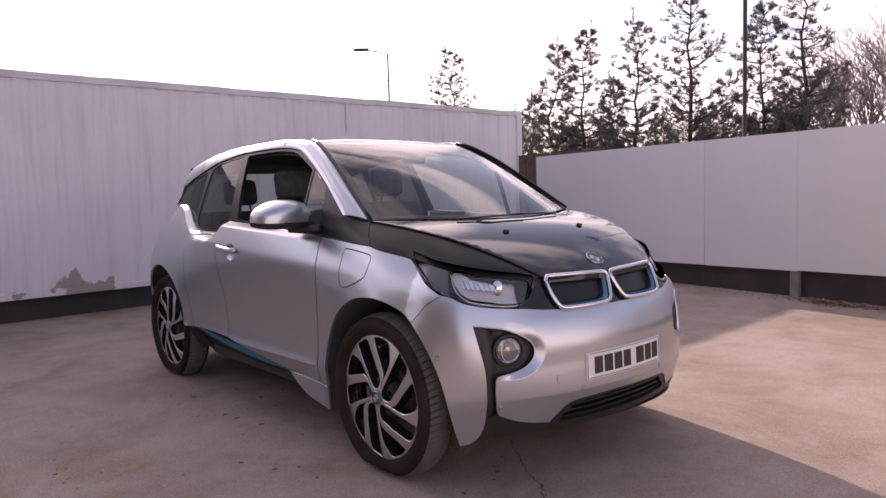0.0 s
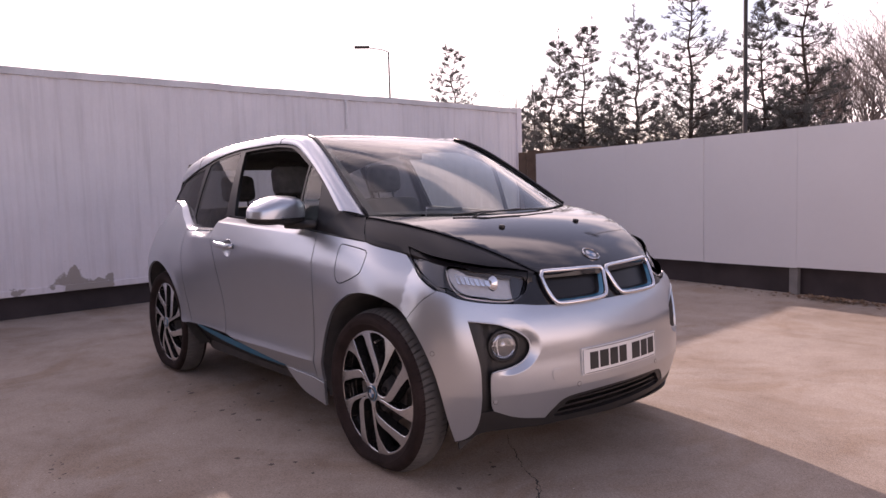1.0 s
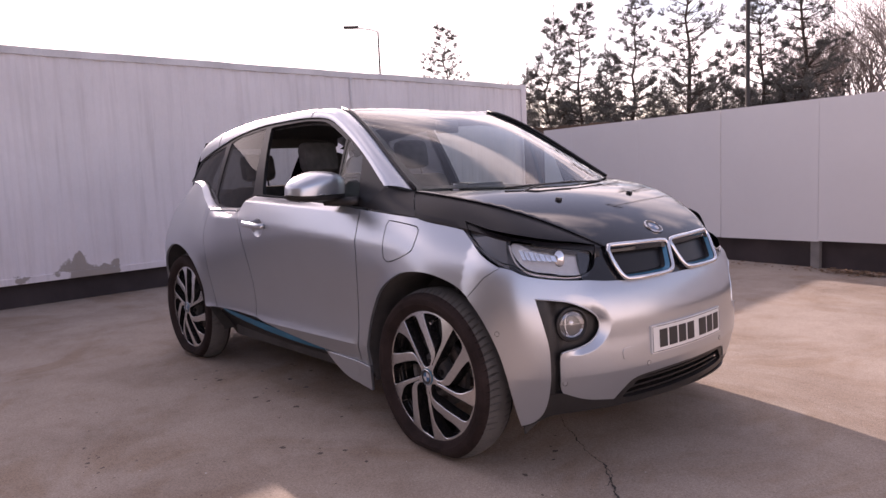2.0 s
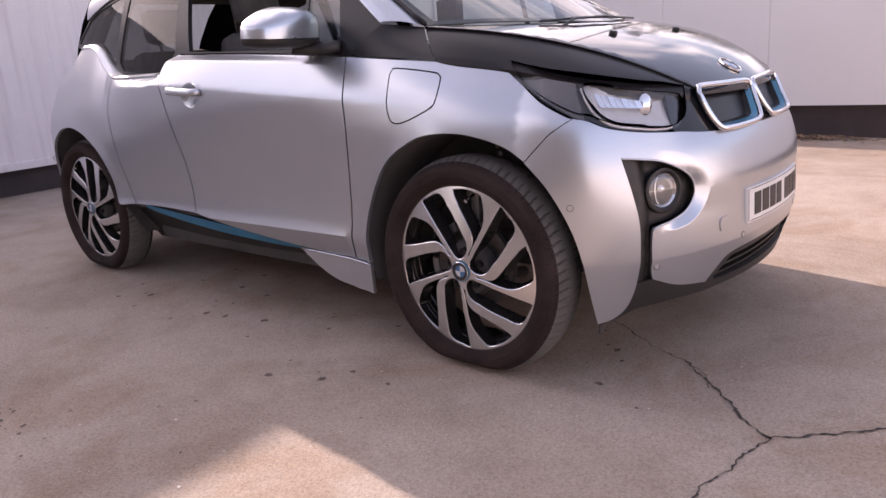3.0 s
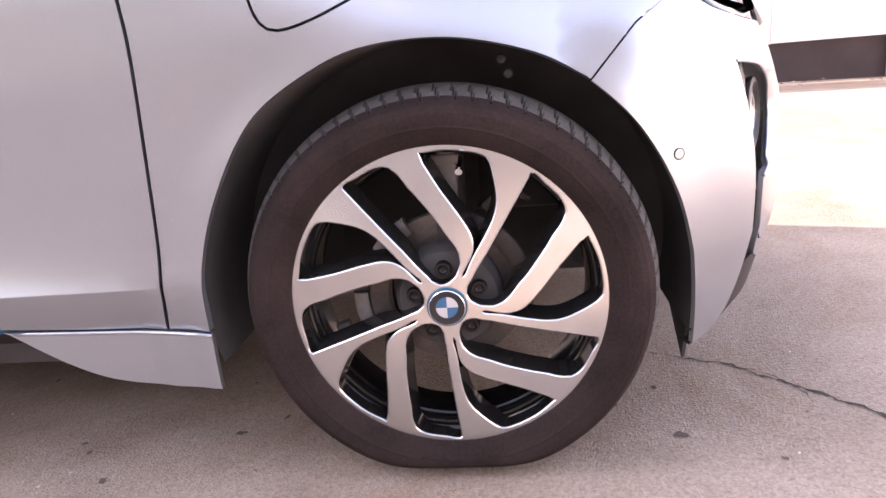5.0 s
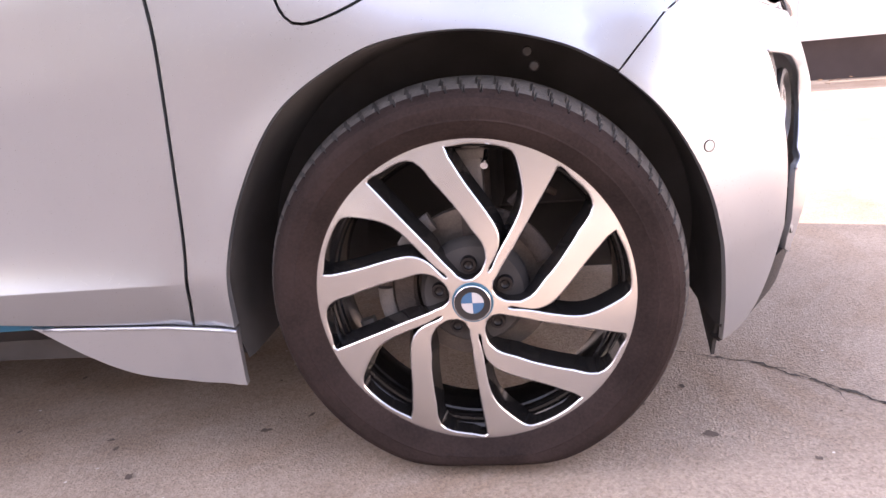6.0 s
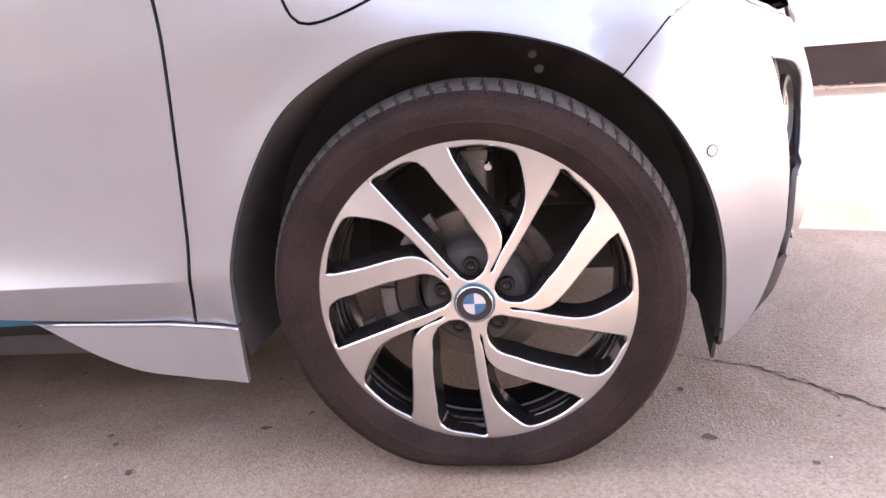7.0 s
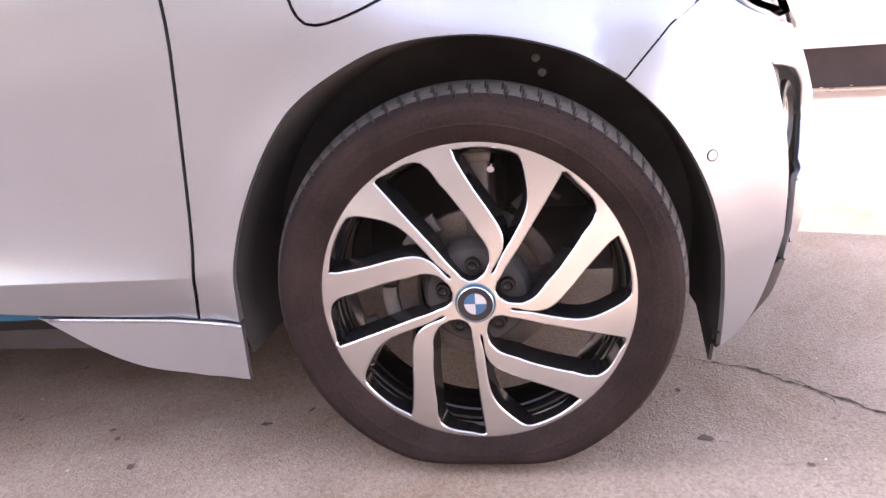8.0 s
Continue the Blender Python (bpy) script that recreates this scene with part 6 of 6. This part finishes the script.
part("front_tray", bm, M_under, car)


def shell(s):
    """Dark inner skin behind the shut lines."""
    xs = np.linspace(-0.44, -2.12, 30)
    zs = np.linspace(0.40, 1.0, 8)
    loft("inner_shell", [[Vector((x, s * (half_width(x, z) - 0.030), z)) for x in xs] for z in zs], M_under, car)
    xs = np.linspace(0.18, -0.46, 14)
    loft("wing_liner", [[Vector((x, s * (half_width(x, z) - 0.030), z)) for x in xs] for z in np.linspace(0.80, 0.95, 5)], M_under, car)
    for cx in (0.0, -2.57):
        rows = []
        for inset, r in ((0.010, 0.447), (0.035, 0.440), (0.12, 0.435), (0.28, 0.43), (0.31, 0.40), (0.33, 0.25)):
            rows.append([])
            for a in range(-15, 197, 3):
                x, z = cx + r * math.cos(radians(a)), 0.355 + r * math.sin(radians(a))
                rows[-1].append(Vector((x, s * (half_width(x, max(z, 0.26)) - inset), z)))
        loft("wheel_arch_liner", rows, M_under, car)
    for x, z in ((0.115, 0.748), (0.125, 0.724)):
        stud = revolve("liner_clip", [(0.001, 0.004), (0.007, 0.003), (0.009, -0.002)], M_plastic, car, seg=14)
        stud.matrix_basis = Matrix.Translation((x, s * 0.76, z)) @ pose(0, 0, 0, 0, 0, 180 if s < 0 else 0)


right_left(shell)


def rear(u, z):
    a = radians(u)
    x = -2.75 + (TAIL + 2.75) * max(0.0, math.sin(a)) ** (2 / 3)
    return Vector((x, -flank(x, z) * math.cos(a), z))


panel("rear_bumper", [(30, 0.32), (30, 0.32), (90, 0.28), (150, 0.32), (150, 0.32), (146, 0.62), (146, 0.62), (90, 0.62), (34, 0.62), (34, 0.62)], rear, M_silver, car, step=3, aspect=80, gap=0.2)
hatch_rows = []
for t, z in ((0.0, 0.62), (0.3, 0.85), (0.55, 1.08)):
    hatch_rows.append([rear(u, z) for u in np.linspace(31, 149, 25)])
for k in (0.33, 0.66, 1.0):
    hatch_rows.append([hatch_rows[2][i].lerp(top(-2.80 + 0.06 * (y / 0.54) ** 2, y), k) + Vector((-0.05 * math.sin(math.pi * k), 0, 0)) for i, y in enumerate(np.linspace(-0.54, 0.54, 25))])
gate_ob = loft("tailgate", hatch_rows[:3], M_gloss, car, "gloss black tailgate")
upper = hatch_rows[2:]
rim = [[a.lerp(b, 0.3) for a, b in zip(upper[0], upper[1])], upper[1], upper[2], [a.lerp(b, 0.22) for a, b in zip(upper[3], upper[2])]]
loft("rear_window", [row[5:-5] for row in rim], M_rear_glass, gate_ob, "clear rear window")
loft("window_surround", [upper[0][2:-2], rim[0][2:-2]], M_gloss, gate_ob)
loft("window_surround", [rim[3][2:-2], upper[3][2:-2]], M_gloss, gate_ob)
loft("window_surround", [row[:6] for row in upper], M_gloss, gate_ob)
loft("window_surround", [row[-6:] for row in upper], M_gloss, gate_ob)
panel("headliner", corner([(-1.0, 0.44), (-2.6, 0.40)]) + corner([(-2.6, -0.40), (-1.0, -0.44)]), lambda x, y: top(x, y) - Vector((0, 0, 0.045)), M_headliner, car, "grey cloth headliner", step=0.12, out=Vector((0, 0, 1)), gap=0.0, lip=0.0)

bm = bmesh.new()
box(bm, -2.70, -2.62, -0.50, 0.50, 1.415, 1.50, 0.02)
part("tail_header", bm, M_headliner, car)


def c_pillar(s):
    lo, hi = [], []
    for t in np.linspace(0, 1, 8):
        lo.append(Vector(side(-2.80 - 0.30 * t, 1.192 - 0.10 * t * t, s)) if t < 0.98 else hatch_rows[2][0 if s < 0 else -1])
        hi.append(cabin(-2.79, 1.196, s).lerp(Vector((-2.72, s * rail_y(-2.72), rail_z(-2.72))), t))
    loft("rear_pillar", [lo, [a.lerp(b, 0.5) + Vector((-0.01, s * 0.004, 0)) for a, b in zip(lo, hi)], hi], M_gloss, car)


right_left(c_pillar)

# ---- wheels ----
O1 = [(127.5, 0.259), (121, 0.2595), (115, 0.2588), (110, 0.2545), (107, 0.243), (103, 0.208), (94.8, 0.160), (86, 0.124), (77.5, 0.105), (71, 0.087), (68.3, 0.067), (72.5, 0.048), (92, 0.037), (112, 0.043), (119.8, 0.063), (124.3, 0.118), (126.7, 0.198)]
O2 = [(168.3, 0.258), (159.5, 0.2602), (151.5, 0.2602), (145.5, 0.2586), (142.6, 0.252), (139.5, 0.234), (134.3, 0.201), (131.4, 0.172), (130.5, 0.135), (130.6, 0.092), (128.3, 0.065), (129.5, 0.058), (133.8, 0.057), (136, 0.064), (134.6, 0.095), (137, 0.114), (142, 0.131), (151.5, 0.156), (161.5, 0.195), (167.5, 0.240)]
RIM_R = 0.271


def face_y(r):
    """The convex outer face of the rim: -y is outward."""
    return -0.012 + 0.020 * (r / RIM_R) ** 2


def polar(line, turn):
    return [(r * math.cos(radians(a + turn)), r * math.sin(radians(a + turn))) for a, r in line]


def sharp(line, where):
    out = []
    for i, q in enumerate(line):
        out += [q, q] if i in where else [q]
    return out


def wheel_mesh():
    holes = []
    for k in range(5):
        holes.append(sharp(polar(O1, 72 * k), (0,)))
        holes.append(sharp(polar(O2, 72 * k), (0, 19)))
    circle = [(RIM_R * math.cos(a), RIM_R * math.sin(a)) for a in np.linspace(0, 2 * math.pi, 49)[:-1]]
    fn = lambda a, b: Vector((a, face_y(math.hypot(a, b)), b))
    loops = [spline(circle, 0.012, True)] + [spline(h, 0.008, True) for h in holes]
    v2, tris = cut_sheet(loops[0], loops[1:], 0.016)
    verts = [fn(*q) for q in v2]
    faces = []
    for f in tris:
        g = (verts[f[1]] - verts[f[0]]).cross(verts[f[2]] - verts[f[0]])
        faces.append(f if g.y < 0 else f[::-1])
    slots = [0] * len(faces)
    used = {}
    for f in faces:
        for i in range(3):
            used[(f[i], f[(i + 1) % 3])] = 1
    border = [e for e in used if (e[1], e[0]) not in used]
    away = {}
    for a, b in border:
        n = (verts[b] - verts[a]).cross(Vector((0, -1, 0))).normalized()
        away[a] = away.get(a, Vector()) + n
        away[b] = away.get(b, Vector()) + n
    # pocket walls lean inward on their way back: a bright bevel, then gloss black
    rows = {}
    for i, n in away.items():
        p, r = verts[i], math.hypot(verts[i].x, verts[i].z)
        n = n.normalized()
        if r > RIM_R - 0.004:
            rows[i] = [p + Vector((0, d, 0)) for d in (0.0, 0.0022, 0.007, 0.014)]
            continue
        lean = 0.0125 * ease(r, 0.070, 0.125) * (1 - 0.5 * ease(r, 0.244, 0.257))
        rows[i] = [p, p + n * 0.0022 + Vector((0, 0.0016, 0)), p + n * (0.0022 + lean * 0.30) + Vector((0, 0.020, 0)), p + n * (0.0022 + lean * 0.66) + Vector((0, 0.046, 0))]
    for a, b in border:
        k = len(verts)
        verts += rows[a] + rows[b]
        for j, slot in ((0, 0), (1, 1), (2, 1)):
            faces.append((k + 4 + j, k + j, k + j + 1, k + 5 + j))
            slots.append(slot)
    ob = link_mesh("wheel", verts, faces, None, car, "bright-machined turbine-spoke alloy wheel with black pockets", mats=[M_alloy, M_pocket], slots=slots)
    bm = bmesh.new()
    bm.from_mesh(ob.data)
    bmesh.ops.remove_doubles(bm, verts=bm.verts[:], dist=1e-5)
    for e in bm.edges:
        if len(e.link_faces) == 2 and e.calc_face_angle(0.0) > radians(30):
            e.smooth = False
    bm.to_mesh(ob.data)
    bm.free()
    return ob


def tyre_mesh(parent):
    prof = [(0.262, 0.016), (0.268, 0.004), (0.276, -0.004), (0.290, -0.013), (0.2945, -0.0148), (0.297, -0.0172), (0.2995, -0.0165), (0.308, -0.0182), (0.319, -0.0178), (0.330, -0.012), (0.3375, -0.001), (0.3425, 0.009),
            (0.3480, 0.021), (0.3535, 0.039), (0.3560, 0.055), (0.3560, 0.085), (0.3545, 0.102), (0.3515, 0.122), (0.346, 0.136), (0.335, 0.146), (0.315, 0.152), (0.285, 0.146), (0.262, 0.124)]
    seg = 936
    verts, faces, slots = [], [], []
    for i in range(seg):
        for j, (r, y) in enumerate(prof):
            k = i - (3 if j == 12 else 1 if j == 11 else 5 if j == 13 else 0)
            if k % 12 == 0 and (11 <= j <= 13 or 16 <= j <= 18):
                r -= 0.009
            a = 2 * math.pi * i / seg
            verts.append((r * math.cos(a), y, r * math.sin(a)))
    m = len(prof)
    for i in range(seg):
        for j in range(m - 1):
            a, b = i * m + j, (i + 1) % seg * m + j
            faces.append((a, b, b + 1, a + 1))
            slots.append(1 if 11 <= j <= 16 else 0)
    ob = link_mesh("tyre", verts, faces, None, parent, "worn black low-profile tyre", mats=[M_rubber, M_tread], slots=slots)
    bm = bmesh.new()
    bm.from_mesh(ob.data)
    bmesh.ops.recalc_face_normals(bm, faces=bm.faces[:])
    for e in bm.edges:
        if len(e.link_faces) == 2 and e.calc_face_angle(0.0) > radians(25):
            e.smooth = False
    bm.to_mesh(ob.data)
    bm.free()
    return ob


def build_wheel():
    w = wheel_mesh()
    tyre_mesh(w)
    revolve("rim_barrel", [(0.270, 0.010), (0.264, 0.014), (0.2615, 0.020), (0.2605, 0.032), (0.2565, 0.034), (0.2535, 0.038), (0.2525, 0.047), (0.2490, 0.049), (0.2460, 0.054), (0.2450, 0.066), (0.2420, 0.069), (0.2400, 0.080), (0.2360, 0.10), (0.240, 0.14)], M_pocket, w, "gloss black rim barrel", seg=72)
    revolve("rim_lip", [(0.2705, 0.004), (0.2725, 0.0005), (0.2745, 0.002), (0.2745, 0.010)], M_grey_trim, w, seg=72)
    revolve("hub_disc", [(0.030, 0.016), (0.066, 0.020), (0.084, 0.026), (0.092, 0.040), (0.094, 0.06), (0.07, 0.066)], M_under, w, seg=48)
    for k in range(5):
        a0 = radians(94 + 72 * k)
        bolt = revolve("wheel_bolt", [(0.004, 0.014), (0.0075, 0.012), (0.0085, 0.008), (0.0125, 0.008), (0.0135, 0.012), (0.0135, 0.028)], M_frame, w, seg=16)
        bolt.matrix_basis = Matrix.Translation((0.058 * math.cos(a0), 0.0, 0.058 * math.sin(a0)))
    badge = roundel(w, Matrix.Translation((0, -0.012, 0)) @ pose(0, 0, 0, 180, 0, 0), 0.031, M_print)
    ring = revolve("centre_cap_ring", [(0.031, -0.016), (0.033, -0.0165), (0.0345, -0.012)], M_cap_ring, w, "blue centre cap ring", seg=40)
    bm = bmesh.new()
    rod(bm, (0.038, 0.03, 0.240), (0.036, -0.004, 0.228), 0.0045, 0.004)
    rod(bm, (0.036, -0.004, 0.228), (0.0355, -0.012, 0.225), 0.006, 0.006)
    part("tyre_valve", bm, M_chrome, w)
    grow = Matrix.Diagonal((1.038, 1, 1.038, 1))
    for ob in (w, *w.children_recursive):
        ob.data.transform(grow)
        if ob is not w:
            ob.matrix_basis.translation = grow @ ob.matrix_basis.translation
    return w


wheel = build_wheel()
# the tyre sits flat on the ground: its section squeezed between rim and road
tyre = next(c for c in wheel.children if c.name == "tyre")
for v in tyre.data.vertices:
    r = math.hypot(v.co.x, v.co.z)
    if v.co.z < -0.30 and r > 0.281:
        limit = 0.3475 * r / -v.co.z
        if limit < 0.412:
            soft = -0.009 * math.log(math.exp(-limit / 0.009) + math.exp(-0.3695 / 0.009))
            k = min(1.0, (soft - 0.281) / 0.0885)
            q = (0.281 + (r - 0.281) * k) / r
            tuck = 0.008 * ((1 - k) / 0.25) ** 2 * ease(r, 0.316, 0.352) * (1 - ease(v.co.y, 0.03, 0.09))
            v.co = (v.co.x * q, v.co.y + tuck + (1 - k) * (0.012 if v.co.y > 0.07 else -0.001) * (1 - ((r - 0.325) / 0.045) ** 2), v.co.z * q)


def brake(cx, s):
    disc = revolve("brake_disc", [(0.070, 0.085), (0.072, 0.070), (0.075, 0.083), (0.142, 0.083), (0.144, 0.088), (0.142, 0.105), (0.07, 0.105)], M_steel, car, "worn steel brake disc", seg=60)
    bell = revolve("hub_bell", [(0.03, 0.062), (0.070, 0.064), (0.074, 0.072), (0.074, 0.09)], M_iron, disc, seg=40)
    bm = bmesh.new()
    sect = []
    for a in range(146, 226, 8):
        ca, sa = math.cos(radians(a)), math.sin(radians(a))
        sect.append([bm.verts.new((r * ca, y, r * sa)) for r, y in ((0.106, 0.06), (0.112, 0.055), (0.145, 0.055), (0.151, 0.062), (0.151, 0.125), (0.106, 0.125))])
    for a, b in zip(sect, sect[1:]):
        for k in range(6):
            bm.faces.new((a[k], a[(k + 1) % 6], b[(k + 1) % 6], b[k]))
    bm.faces.new(sect[0]), bm.faces.new(sect[-1])
    cal = part("brake_caliper", bm, M_iron, disc)
    bm = bmesh.new()
    rod(bm, (0.01, 0.10, 0.05), (0.015, 0.13, 0.33), 0.028, 0.024)
    rod(bm, (0, 0.09, -0.05), (0.0, 0.35, -0.10), 0.02)
    box(bm, -0.02, 0.02, 0.08, 0.12, -0.16, 0.16, 0.01)
    part("suspension_strut", bm, M_iron, disc)
    # pad carrier ears, dust shield and the strut's clamp
    for a0, a1, r0, r1, y0, y1, mat, name in ((177, 198, 0.150, 0.176, 0.050, 0.066, M_cast, "pad_carrier"), (118, 146, 0.128, 0.160, 0.056, 0.072, M_cast, "pad_carrier"), (20, 66, 0.118, 0.150, 0.060, 0.075, M_iron, "dust_shield"),
                                             (196, 204, 0.205, 0.232, 0.070, 0.090, M_cast, "hose_clip"), (-30, 8, 0.120, 0.152, 0.062, 0.076, M_iron, "dust_shield")):
        bm = bmesh.new()
        sect = []
        for a in np.linspace(a0, a1, 7):
            ca, sa = math.cos(radians(a)), math.sin(radians(a))
            sect.append([bm.verts.new((r * ca, y, r * sa)) for r, y in ((r0, y0 + 0.004), (r0 + 0.006, y0), (r1 - 0.006, y0), (r1, y0 + 0.004), (r1, y1), (r0, y1))])
        for a, b in zip(sect, sect[1:]):
            for k in range(6):
                bm.faces.new((a[k], a[(k + 1) % 6], b[(k + 1) % 6], b[k]))
        bm.faces.new(sect[0]), bm.faces.new(sect[-1])
        part(name, bm, mat, disc)
    bm = bmesh.new()
    box(bm, -0.006, 0.028, 0.066, 0.10, 0.155, 0.262, 0.006)
    box(bm, -0.018, 0.034, 0.062, 0.075, 0.232, 0.250, 0.004)
    box(bm, 0.012, 0.030, 0.060, 0.07, 0.130, 0.150, 0.003)
    part("strut_clamp", bm, M_cast, disc)
    bm = bmesh.new()
    rod(bm, (0.070, 0.085, 0.145), (0.155, 0.10, 0.215), 0.008, 0.008)
    rod(bm, (0.095, 0.080, 0.190), (0.150, 0.10, 0.155), 0.006, 0.006)
    part("tie_rod", bm, M_iron, disc)
    disc.matrix_basis = Matrix.Translation((cx, s * 0.826, 0.3475)) @ (pose(0, 0, 0) if s < 0 else pose(0, 0, 0, 0, 0, 180))


HUB_Y = 0.826
for cx in (0.0, -2.57):
    for s in (-1, 1):
        m = Matrix.Translation((cx, s * HUB_Y, 0.3475)) @ (pose(0, 0, 0) if s < 0 else pose(0, 0, 0, 0, 0, 180))
        if cx == 0.0 and s < 0:
            wheel.matrix_basis = m
        else:
            spin = pose(0, 0, 0, 0, -34 if s < 0 else 20, 0)
            w2 = copy_thing(wheel, m @ spin)
            w2.parent = car
            for child in w2.children:
                if child.name.startswith("tyre") and "valve" not in child.name:
                    child.matrix_basis = spin.inverted()
        brake(cx, s)
